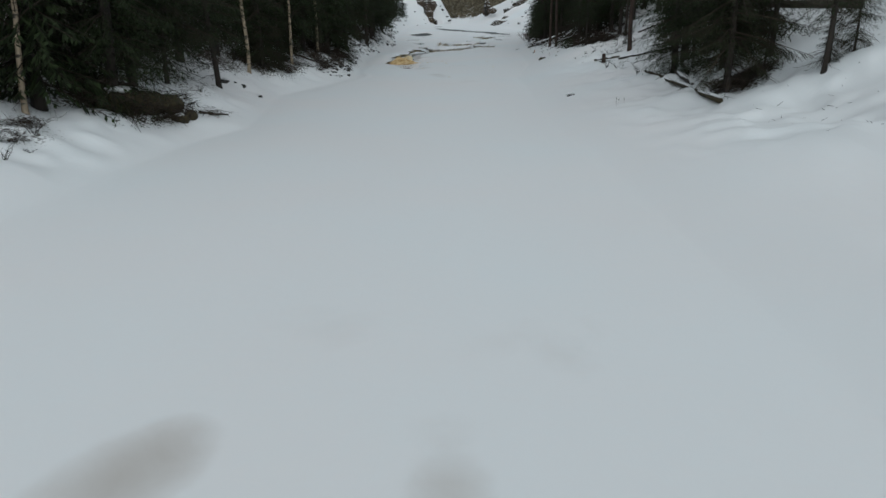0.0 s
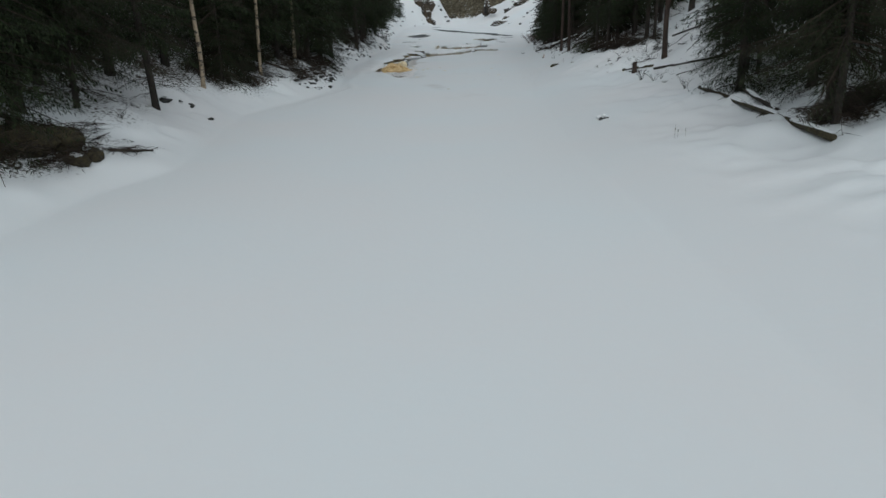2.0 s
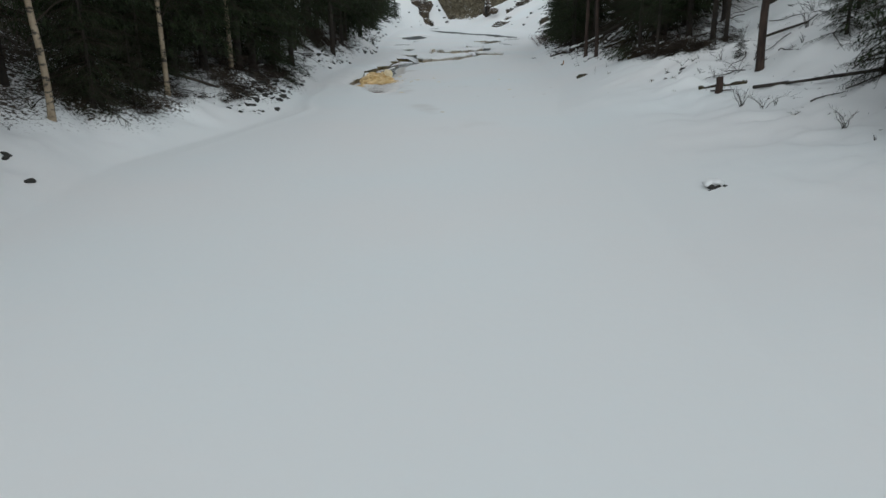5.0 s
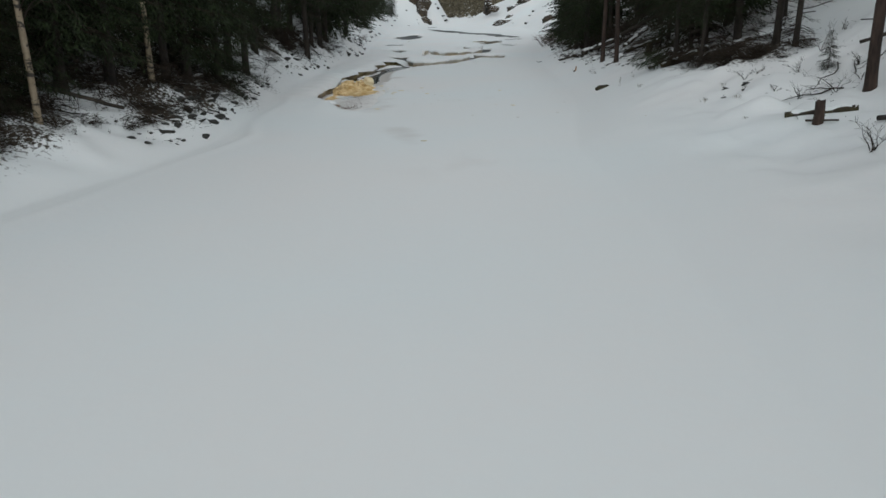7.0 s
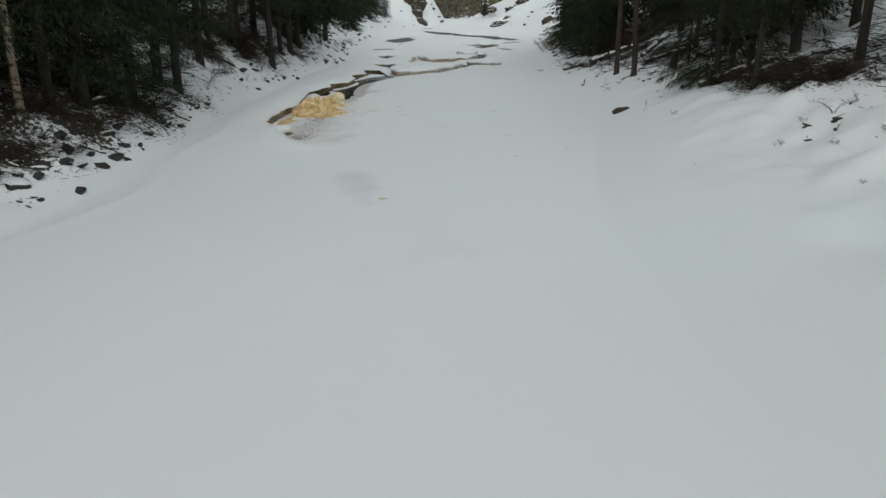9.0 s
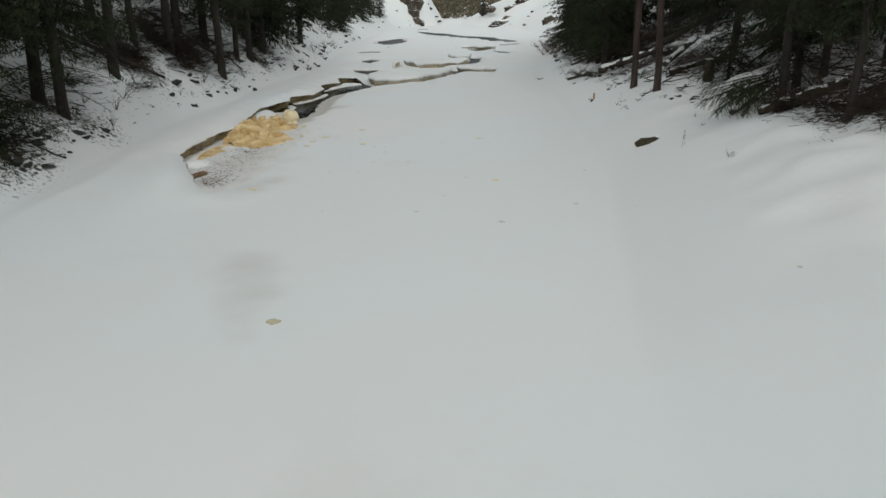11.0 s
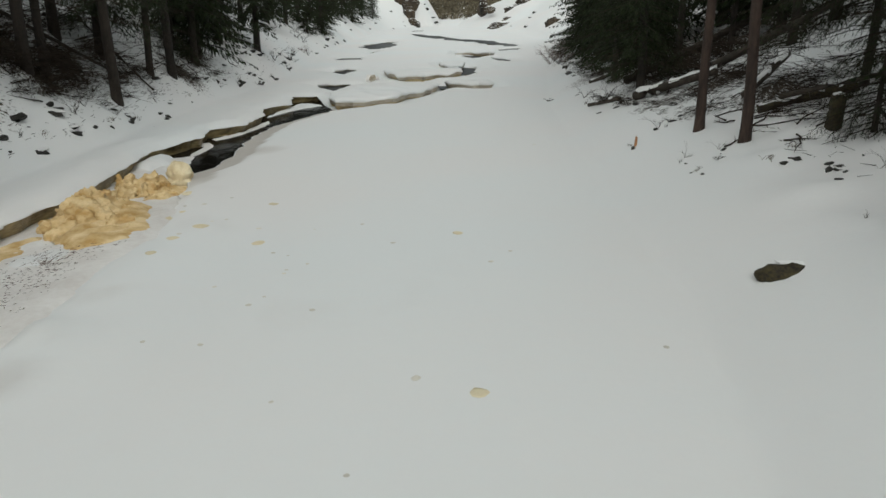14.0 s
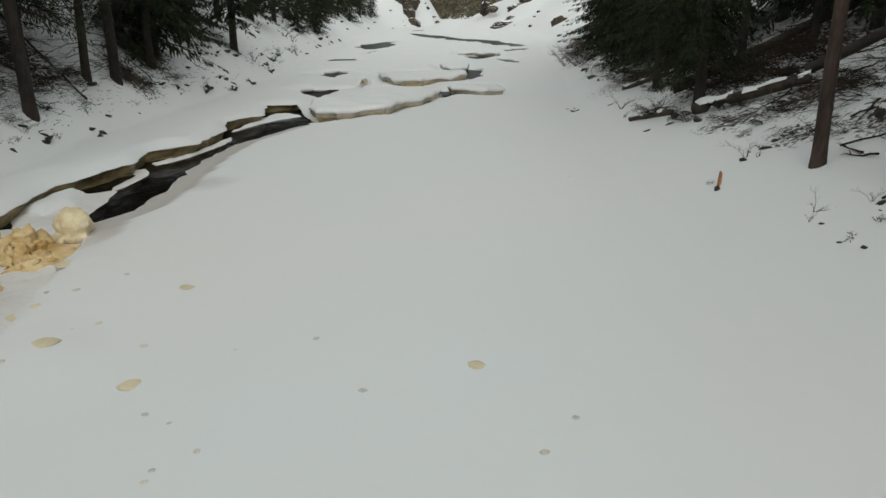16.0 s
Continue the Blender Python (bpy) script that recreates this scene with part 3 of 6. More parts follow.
def build_ground():
    xs = steps((-700, -200, 100), (-200, -60, 20), (-60, -24, 3), (-24, -11, 0.8), (-11, -5.5, 0.12), (-5.5, 5, 0.11), (5, 10, 0.11), (10, 24, 0.8), (24, 60, 3), (60, 200, 20), (200, 700, 100))
    ys = steps((-400, -60, 60), (-60, 0, 6), (0, 3, 1), (3, 9, 0.2), (9, 14, 1), (14, 43, 0.16), (43, 82, 0.14), (82, 104, 0.25), (104, 142, 0.5), (142, 230, 2.0), (230, 420, 10), (420, 1500, 120))
    gx, gy = np.meshgrid(xs, ys)
    sd = np.full(gx.shape, 9.0)
    bank, pools, toward = np.full(gx.shape, 9.0), np.full(gx.shape, 9.0), np.zeros(gx.shape)
    for k, poly in enumerate(OUTLINES):
        lo, hi = np.min(poly, axis=0) - 2, np.max(poly, axis=0) + 2
        m = (gx > lo[0]) & (gx < hi[0]) & (gy > lo[1]) & (gy < hi[1])
        d, qx, qy = signed(gx[m], gy[m], poly)
        full, fx, fy = np.full(gx.shape, 9.0), gx.copy(), gy.copy()
        full[m], fx[m], fy[m] = d, qx, qy
        wet = full < 0
        near = np.zeros(wet.shape, bool)
        for a in (-1, 0, 1):
            for b in (-1, 0, 1):
                near |= np.roll(np.roll(wet, a, 0), b, 1)
        near &= ~wet
        gx, gy, full = np.where(near, fx, gx), np.where(near, fy, gy), np.where(near, 0.0, full)
        sd = np.minimum(sd, full)
        if k == 0:
            bank = full
        else:
            side = np.clip((fy - gy) / np.maximum(np.abs(full), 0.05), 0, 1) * (full > 0) + near * (gy < np.mean(poly, axis=0)[1])
            toward = np.where((full < pools) & (full < 1.5), np.clip(side, 0, 1), toward)
            pools = np.minimum(pools, full)
    gz = land(gx, gy)
    # the snow sags to the open lead on its gentle side, and swells and rounds off at every other lip
    east = np.clip((gx - np.interp(gy, [44, 50, 56, 62, 64.5], [-2.9, -2.8, -3.0, -2.6, -1.6])) / 0.4, 0, 1) * (gy < 64.6) * np.clip((gy - 52.5) / 2, 0, 1)
    for poly, _, _, _ in SLABS:
        ds, _, _ = signed(gx, gy, poly)
        foot = np.clip(1 - ds / 0.7, 0, 1)
        gz = gz - 0.15 * foot * foot * (3 - 2 * foot)
    t = np.clip(1 - (bank - 0.28) / 0.42, 0, 1)
    gz = gz - (0.10 + 0.03 * (bank < 0.3)) * east * t * t * (3 - 2 * t)
    dip = np.clip(1 - pools / 1.2, 0, 1)
    gz = gz - 0.13 * toward * dip * dip * (3 - 2 * dip)
    east = np.maximum(east, toward * (pools < 1.2))
    open_ = np.where(sd < 8, np.maximum(sd, 0), 9)
    near_ = np.clip((100 - gy) / 15, 0.25, 1)
    swell = np.exp(-((open_ - 0.5) / 0.55) ** 2) * np.interp(gy, [40, 62, 66, 80], [0.7, 0.8, 0.55, 0.8])
    low = np.clip(1 - open_ / np.interp(gy, [62, 65], [0.26, 0.16]), 0, 1)
    gz = gz + (1 - east) * near_ * ((0.09 + 0.05 * waves(gx, gy, 1.6, 12)) * swell - np.interp(gy, [62, 65], [0.10, 0.06]) * (1 - np.sqrt(np.maximum(1 - low * low, 0))))
    BUILT.extend([xs, ys, gz])
    ny, nx = gx.shape
    idx = np.arange(ny * nx).reshape(ny, nx)
    quads = np.stack([idx[:-1, :-1], idx[:-1, 1:], idx[1:, 1:], idx[1:, :-1]], -1).reshape(-1, 4)
    flat = sd.reshape(-1)
    keep = (flat[quads].min(1) > -1e-6) & (flat[quads].max(1) > 1e-6)
    quads = quads[keep]
    verts = np.stack([gx, gy, gz], -1).reshape(-1, 3)
    used = np.zeros(len(verts), bool)
    used[quads.ravel()] = True
    remap = np.cumsum(used) - 1
    ground = new("ground", mesh("ground", verts[used], remap[quads], SNOW, True))
    vx, vy = verts[used][:, 0], verts[used][:, 1]
    woods = np.clip((table(LEFT_FOOT, vy) - vx - 2.2) / 2.5, 0, 1) * np.interp(vy, [48, 54, 110, 130], [0.75, 0.4, 0.4, 0.0]) + 0.3 * np.clip((vx - table(RIGHT_FOOT, vy) - 5.5) / 3, 0, 1) * np.clip((130 - vy) / 20, 0, 1)
    wetsnow = (1.3 * east * np.clip((0.62 - bank) / 0.25, 0, 1) * (gy < 66)).reshape(-1)[used]
    for key, values in (("damp", np.maximum(spread_of(DAMP, vx, vy, True), wetsnow)), ("litter", np.maximum(spread_of(LITTER, vx, vy), woods))):
        ground.data.attributes.new(key, "FLOAT", "POINT").data.foreach_set("value", values.astype(np.float32))
    tagged(ground, "soft grey-white snow over river ice and wooded banks", "snow", kind="structure")
    # broken edges of the ice under the snow
    pairs = {}
    for q in quads.tolist():
        for a, b in zip(q, q[1:] + q[:1]):
            key = (min(a, b), max(a, b))
            pairs[key] = None if key in pairs else (a, b)
    rim = [e for e in pairs.values() if e is not None and flat[e[0]] < 0.5 and flat[e[1]] < 0.5]
    rows = sorted({i for e in rim for i in e})
    px, py = verts[rows, 0], verts[rows, 1]
    ax, ay = np.zeros(len(rows)), np.zeros(len(rows))
    for poly in OUTLINES:
        d0, _, _ = signed(px, py, poly)
        m = np.abs(d0) < 0.02
        if m.any():
            e = 0.06
            ax[m] = signed(px[m] + e, py[m], poly)[0] - signed(px[m] - e, py[m], poly)[0]
            ay[m] = signed(px[m], py[m] + e, poly)[0] - signed(px[m], py[m] - e, poly)[0]
    ln = np.maximum(np.hypot(ax, ay), 1e-6)
    ax, ay = ax / ln, ay / ln
    h, ids = Heap(), {}
    for i, nx_, ny_ in zip(rows, ax, ay):
        x, y, z = verts[i]
        a = 0.03 + 0.06 * noise.noise(Vector((x * 1.7, y * 1.7, 0)))
        b = 0.09 + 0.08 * noise.noise(Vector((x * 1.3, y * 1.3, 5)))
        c = min(z - 0.02, (-0.04 if x < -2.0 and y < 69 else -0.2) + 0.05 * noise.noise(Vector((x * 2, y * 2, 9))))
        lip = 0.035 + 0.03 * noise.noise(Vector((x * 6, y * 6, 3)))
        ids[i] = len(h.v)
        h.v.extend([(x, y, z), (x - nx_ * lip, y - ny_ * lip, max((z + c) / 2, z - 0.05 - lip)), (x + nx_ * a, y + ny_ * a, c), (x + nx_ * b, y + ny_ * b, min(-0.24, c - 0.06)), (x + nx_ * (b + 0.05), y + ny_ * (b + 0.05), min(-0.5, c - 0.2))])
    tone = []
    for a, b in rim:
        for s in range(4):
            h.f.append((ids[a] + s, ids[b] + s, ids[b] + s + 1, ids[a] + s + 1))
            tone.append((0, 1, 2, 2)[s])
    edge = new("ice_edge", h.mesh("ice_edge", SNOW, True))
    edge.data.materials.append(PALEICE)
    edge.data.materials.append(ICE)
    edge.data.polygons.foreach_set("material_index", tone)
    tagged(edge, "brown-stained broken edge of river ice above dark water", "ice", kind="structure")
    return ground


build_ground()
def pool(points, z, material):
    me = mesh("water", [(x, y, z) for x, y in points], [tuple(range(len(points)))], material)
    return tagged(new("water", me), "near-black flowing water in the open lead", "water", kind="structure")


pool([(-5, 44.0), (4.5, 44.0), (4.5, 70.4), (-5, 70.4)], -0.27, WATER)
for outline, depth in zip([LEAD] + POOLS, DEPTHS):
    if outline is LEAD:
        continue
    mid = np.mean(outline, axis=0)
    level = float(land(*mid)) - (depth or 0.28)
    pool([tuple(mid + (np.array(p) - mid) * 1.25) for p in outline], level, RIPPLED)


def build_slab(outline, thick, back, run, seed):
    """A raised slab: rounded snow on top, a broken icy face below its lip."""
    poly = ragged(outline, 0.3, 0.06, seed)
    lo, hi = np.min(poly, axis=0) - 0.3, np.max(poly, axis=0) + 0.3
    gx, gy = np.meshgrid(np.arange(lo[0], hi[0], 0.075), np.arange(lo[1], hi[1], 0.09))
    d, qx, qy = signed(gx, gy, poly)
    wet = d < 0
    near = np.zeros(wet.shape, bool)
    for a in (-1, 0, 1):
        for b in (-1, 0, 1):
            near |= np.roll(np.roll(wet, a, 0), b, 1)
    near &= ~wet
    gx, gy, d = np.where(near, qx, gx), np.where(near, qy, gy), np.where(near, 0.0, d)
    full = np.clip((back - gy) / run, 0, 1) ** 0.7
    edge = np.clip(1 + d / 0.42, 0, 1)
    gz = land(gx, gy) - 0.05 + (thick + 0.05) * full * (1 + 0.25 * waves(gx, gy, 1.8, seed)) - 0.09 * full * (1 - np.sqrt(np.maximum(1 - edge * edge, 0)))
    ny, nx = gx.shape
    idx = np.arange(ny * nx).reshape(ny, nx)
    quads = np.stack([idx[:-1, :-1], idx[:-1, 1:], idx[1:, 1:], idx[1:, :-1]], -1).reshape(-1, 4)
    flat = d.reshape(-1)
    quads = quads[(flat[quads].max(1) < 1e-6) & (flat[quads].min(1) < -1e-6)].tolist()
    verts = np.stack([gx, gy, gz], -1).reshape(-1, 3)
    h, ids, pairs = Heap(), {}, {}
    for q in quads:
        for i in q:
            if i not in ids:
                ids[i] = len(h.v)
                h.v.append(tuple(verts[i]))
        h.f.append(tuple(ids[i] for i in q))
        for a, b in zip(q, q[1:] + q[:1]):
            key = (min(a, b), max(a, b))
            pairs[key] = None if key in pairs else (a, b)
    tone = [0] * len(h.f)
    skirt = {}
    rim = [e for e in pairs.values() if e]
    out = {}
    for a, b in rim:
        n = Vector((verts[b][1] - verts[a][1], verts[a][0] - verts[b][0]))
        for i in (a, b):
            out[i] = out.get(i, Vector((0, 0))) + n
    for i, n in out.items():
        n = n.normalized()
        x, y, z = verts[i]
        bulge = 0.02 + 0.03 * noise.noise(Vector((x * 3, y * 3, 1)))
        under = -0.06 + 0.12 * noise.noise(Vector((x * 1.6, y * 1.6, 4)))
        drop = 0.075 + 0.03 * noise.noise(Vector((x * 2.5, y * 2.5, 7)))
        skirt[i] = len(h.v)
        h.v.extend([(x + n.x * bulge, y + n.y * bulge, z - 0.035), (x + n.x * under * 0.5, y + n.y * under * 0.5, z - drop), (x + n.x * under, y + n.y * under, z - drop - 0.12), (x + n.x * (under - 0.14), y + n.y * (under - 0.14), min(z - 0.3, -0.3))])
    for a, b in rim:
        p, q = (ids[a], skirt[a], skirt[a] + 1, skirt[a] + 2, skirt[a] + 3), (ids[b], skirt[b], skirt[b] + 1, skirt[b] + 2, skirt[b] + 3)
        for k in range(4):
            h.f.append((p[k], p[k + 1], q[k + 1], q[k]))
            tone.append((0, 0, 1, 2)[k])
    ob = new("snow_slab", h.mesh("snow_slab", SNOW, True))
    ob.data.materials.append(PALEICE)
    ob.data.materials.append(ICE)
    ob.data.polygons.foreach_set("material_index", tone)
    return tagged(ob, "raised slab of snow-covered ice with a stained broken face", "ice slab", "raised ice slabs across the river")


for k, (outline, thick, back, run) in enumerate(SLABS):
    build_slab(outline, thick, back, run, 40 + k)


# ---------- trees ----------
def trunk_mesh(name, seed, h, r, material, bend=0.06, flare=1.18, sides=9):
    rnd = random.Random(seed)
    hp, pts, rad = Heap(), [], []
    ph, ax = rnd.uniform(0, 6), rnd.uniform(0, 6)
    zs = [-0.3, 0.0, 0.12, 0.35, 0.8, 1.5, 2.3, 3.2, 4.2, 6, 9, 13, 18]
    zs = [z for z in zs if z < h * 0.95] + [h]
    for z in zs:
        w = bend * math.sin(z * 0.55 + ph) * min(1, z / 2) if z > 0 else 0
        pts.append((w * math.cos(ax), w * math.sin(ax), z))
        rad.append(max(0.012, r * (1 - z / h) ** 0.8 * (1 + (flare - 1) * math.exp(-max(z, 0) / 0.16))))
    hp.tube(pts, rad, sides)
    return hp.mesh(name, material, True), pts


def along(pts, z):
    a = np.array(pts)
    return Vector((np.interp(z, a[:, 2], a[:, 0]), np.interp(z, a[:, 2], a[:, 1]), z))


def bough(h, wood, p, az, length, drop, rnd, dense, twigw=0.035, fine=False, pitch=0.075):
    """One spruce bough with hanging side twigs, each clad in short sprays of needles."""
    d = Vector((math.cos(az), math.sin(az), 0))
    pts = []
    for k in range(4):
        s = k / 3
        pts.append(p + d * (length * s) + Vector((0, 0, -drop * length * (s ** 1.4) + 0.18 * length * drop * s ** 4)) + Vector((rnd.uniform(-1, 1), rnd.uniform(-1, 1), 0)) * 0.05 * length * s)
    wood.tube([pts[0], pts[1], pts[3]], [0.007 + 0.008 * length, 0.006 + 0.005 * length, 0.004], 3, False)
    n = max(4, int(length * dense))
    for k in range(n):
        s = 0.1 + 0.9 * (k + rnd.random()) / n
        i = min(2, int(s * 3))
        q = pts[i].lerp(pts[i + 1], s * 3 - i)
        run = (pts[i + 1] - pts[i]).normalized()
        side = Vector((-run.y, run.x, 0)).normalized() * rnd.choice((-1, 1))
        ln = (0.14 + 0.36 * length * (1 - s) * rnd.uniform(0.5, 1.1)) if s < 0.97 else 0.16
        w = (run * rnd.uniform(0.3, 1.0) + side * rnd.uniform(0.3, 1.0) + Vector((0, 0, -rnd.uniform(0.1, 0.9)))).normalized()
        if fine:
            near = pitch < 0.03
            if pitch < 0.06:
                wood.tube([q, q + w * ln * 0.6 + Vector((0, 0, -0.09 * ln)), q + w * ln + Vector((0, 0, -0.25 * ln))], [0.0035, 0.0028, 0.0015], 3, False)
            m = max(3, int(ln / pitch * (2.4 if near else 1)))
            for b in range(m):
                o = q + w * (ln * (b + rnd.random()) / m) + Vector((0, 0, -0.25 * ln * ((b + 1) / m) ** 2))
                e = (w * 0.9 + Vector((rnd.gauss(0, 0.55), rnd.gauss(0, 0.55), rnd.gauss(-0.25, 0.35)))).normalized()
                h.blade(o, e, rnd.uniform(0.9, 1.7) * pitch if near else rnd.uniform(1.2, 2.6) * pitch, twigw, Vector((rnd.gauss(0, 0.7), rnd.gauss(0, 0.7), 1)))
        else:
            tilt = Vector((rnd.uniform(-0.6, 0.6), rnd.uniform(-0.6, 0.6), 1)).normalized()
            h.blade(q, w, ln, twigw * rnd.uniform(0.7, 1.3), tilt)
            if rnd.random() < 0.6:
                h.blade(q, (w + Vector((0, 0, -0.6))).normalized(), ln * 0.7, twigw, w.cross(Vector((0, 0, 1))))


def make_spruce(seed, h, r, spread, clear, label, dense=30, dead=10, top=4.2, wide=0.0105, pitch=0.075):
    """A spruce: trunk, live crown down to `clear` metres, bare twigs below it."""
    rnd = random.Random(seed)
    tree = new("spruce")
    tagged(tree, label, "tree", "trees along the river")
    me, pts = trunk_mesh("trunk", seed, h, r, SPRUCEBARK)
    part("trunk", me, tree)
    leaf, wood = Heap(), Heap()
    z = clear
    while z < h - 0.3:
        k = (z - clear) / (h - clear)
        low = z < top
        for b in range(6 if low else 4 if wide > 0.03 else 3):
            ln = spread * (1 - k) ** 0.75 * rnd.uniform(0.65, 1.1) + 0.2
            bough(leaf, wood, along(pts, z + rnd.uniform(-0.1, 0.1)), rnd.uniform(0, 6.283), ln, rnd.uniform(0.15, 0.55) * (1.2 - k), rnd, dense if low else 8 if wide > 0.03 else 6, wide if low else 0.13 if wide > 0.03 else 0.09, low and wide < 0.03, pitch)
        z += rnd.uniform(0.17, 0.3) if low else rnd.uniform(0.5, 0.8) if wide > 0.03 else rnd.uniform(0.8, 1.2)
    for b in range(dead):
        z = rnd.uniform(0.4, max(0.8, clear + 0.6))
        az, ln = rnd.uniform(0, 6.283), rnd.uniform(0.4, spread * 0.8)
        p = along(pts, z)
        ends = [p]
        for k in range(3):
            ends.append(ends[-1] + Vector((math.cos(az) * ln / 3, math.sin(az) * ln / 3, -0.05 * ln * (k + 1) + rnd.uniform(-0.05, 0.05))))
        wood.tube(ends, [0.013, 0.01, 0.007, 0.003], 3, False)
        for k in range(7):
            q = ends[1].lerp(ends[3], rnd.random())
            a2 = az + rnd.choice((-1, 1)) * rnd.uniform(0.5, 1.1)
            wood.tube([q, q + Vector((math.cos(a2), math.sin(a2), rnd.uniform(-0.5, 0.1))) * rnd.uniform(0.15, 0.5)], [0.006, 0.002], 3, False)
    tagged(part("crown", leaf.mesh("crown", NEEDLE), tree), kind="stuff")
    tagged(part("branchwork", wood.mesh("branchwork", TWIG), tree), kind="stuff")
    return tree


def make_pine(seed, h, r, label):
    """A pine: long bare trunk with stubs, crown of needle clumps high up."""
    rnd = random.Random(seed)
    tree = new("pine")
    tagged(tree, label, "tree", "trees along the river")
    me, pts = trunk_mesh("trunk", seed, h, r, PINEBARK, 0.1, 1.22, 11)
    part("trunk", me, tree)
    leaf, wood = Heap(), Heap()
    for b in range(9):
        z = rnd.uniform(1.2, h * 0.5)
        az = rnd.uniform(0, 6.283)
        p, ln = along(pts, z), rnd.uniform(0.2, 0.9)
        d = Vector((math.cos(az), math.sin(az), rnd.uniform(-0.3, 0.15)))
        wood.tube([p, p + d * ln * 0.5, p + d * ln + Vector((0, 0, -0.06))], [0.02, 0.014, 0.005], 4, False)
    for b in range(26):
        z = rnd.uniform(h * 0.55, h * 0.98)
        az, ln = rnd.uniform(0, 6.283), rnd.uniform(0.6, 2.4) * (1.15 - z / h) * 2 + 0.3
        p = along(pts, z)
        e = p + Vector((math.cos(az) * ln, math.sin(az) * ln, ln * rnd.uniform(0.0, 0.4)))
        wood.tube([p, p.lerp(e, 0.5) + Vector((0, 0, -0.08)), e], [0.04, 0.025, 0.01], 4, False)
        for k in range(46):
            c = p.lerp(e, rnd.uniform(0.45, 1.05)) + Vector([rnd.gauss(0, 0.22) for _ in range(3)])
            d = Vector([rnd.gauss(0, 1) for _ in range(3)]) + Vector((0, 0, 0.6))
            leaf.blade(c, d.normalized(), rnd.uniform(0.18, 0.4), 0.05, Vector((rnd.gauss(0, 1), rnd.gauss(0, 1), 0.3)))
    tagged(part("crown", leaf.mesh("crown", PINENEEDLE), tree), kind="stuff")
    tagged(part("branchwork", wood.mesh("branchwork", TWIG), tree), kind="stuff")
    return tree


def make_birch(seed, h, r, label):
    """A bare winter birch."""
    rnd = random.Random(seed)
    tree = new("birch")
    tagged(tree, label, "tree", "trees along the river")
    me, pts = trunk_mesh("trunk", seed, h, r, BIRCHBARK, 0.16, 1.25, 10)
    part("trunk", me, tree)
    wood = Heap()
    for b in range(34):
        z = rnd.uniform(1.8, h * 0.97)
        az, ln = rnd.uniform(0, 6.283), rnd.uniform(0.5, 2.2) * (1.1 - z / h)
        p = along(pts, z)
        e = [p]
        for k in range(4):
            e.append(e[-1] + Vector((math.cos(az), math.sin(az), 0.9 - 0.28 * k)) * ln / 4)
        wood.tube(e, [0.022, 0.016, 0.011, 0.007, 0.003], 4, False)
        for k in range(9):
            q = e[1].lerp(e[4], rnd.random())
            a2 = az + rnd.uniform(-1.2, 1.2)
            wood.tube([q, q + Vector((math.cos(a2), math.sin(a2), rnd.uniform(-0.4, 0.7))) * rnd.uniform(0.2, 0.6)], [0.006, 0.0025], 3, False)
    tagged(part("branchwork", wood.mesh("branchwork", TWIG), tree), kind="stuff")
    return tree


LOW = "dark green spruce with boughs sweeping to the snow"
TALL = "tall dark spruce with bare grey-brown lower trunk"
SMALL = "young bushy dark green spruce on the bank"
PINE = "tall pine with bare reddish-brown trunk in snow"
BIRCH = "slender birch with cream bark and dark patches"
KINDS = {
    "low": [make_spruce(11, 15, 0.16, 1.9, 0.35, LOW, 15, 8, 4.2, 0.0115, 0.062), make_spruce(12, 17, 0.18, 1.7, 0.6, LOW, 15, 10, 4.2, 0.0115, 0.062)],
    "tall": [make_spruce(21, 19, 0.14, 1.8, 1.6, TALL, 14, 16, 4.1, 0.014, 0.085), make_spruce(22, 17, 0.12, 1.6, 2.2, TALL, 14, 18, 4.1, 0.014, 0.085), make_spruce(23, 20, 0.15, 1.8, 1.2, TALL, 14, 14, 4.1, 0.014, 0.085)],
    "bare": [make_spruce(31, 20, 0.14, 1.6, 3.0, TALL, 13, 30), make_spruce(32, 18, 0.11, 1.5, 2.7, TALL, 13, 26)],
    "mid": [make_spruce(25, 17, 0.085, 2.1, 1.6, TALL, 20, 26, 4.2, 0.0085, 0.055), make_spruce(26, 16, 0.085, 2.1, 1.7, TALL, 20, 26, 4.2, 0.0085, 0.055)],
    "small": [make_spruce(41, 4.2, 0.06, 1.0, 0.15, SMALL, 20, 2, 4.2, 0.0065, 0.04), make_spruce(42, 6.5, 0.08, 1.3, 0.3, SMALL, 18, 3, 4.2, 0.0065, 0.045)],
    "pine": [make_pine(51, 18, 0.105, PINE), make_pine(52, 20, 0.11, PINE)],
    "birch": [make_birch(61, 12, 0.07, BIRCH), make_birch(62, 13, 0.078, BIRCH)],
    "woods_low": [make_spruce(71, 16, 0.17, 2.2, 0.7, LOW, 8, 3, 4.4, 0.036), make_spruce(72, 14, 0.15, 1.9, 0.4, LOW, 8, 3, 4.4, 0.036)],
    "woods_tall": [make_spruce(81, 18, 0.14, 1.7, 1.9, TALL, 8, 4, 4.4, 0.036), make_spruce(82, 20, 0.16, 1.8, 1.4, TALL, 8, 4, 4.4, 0.036)],
}
USED = {}


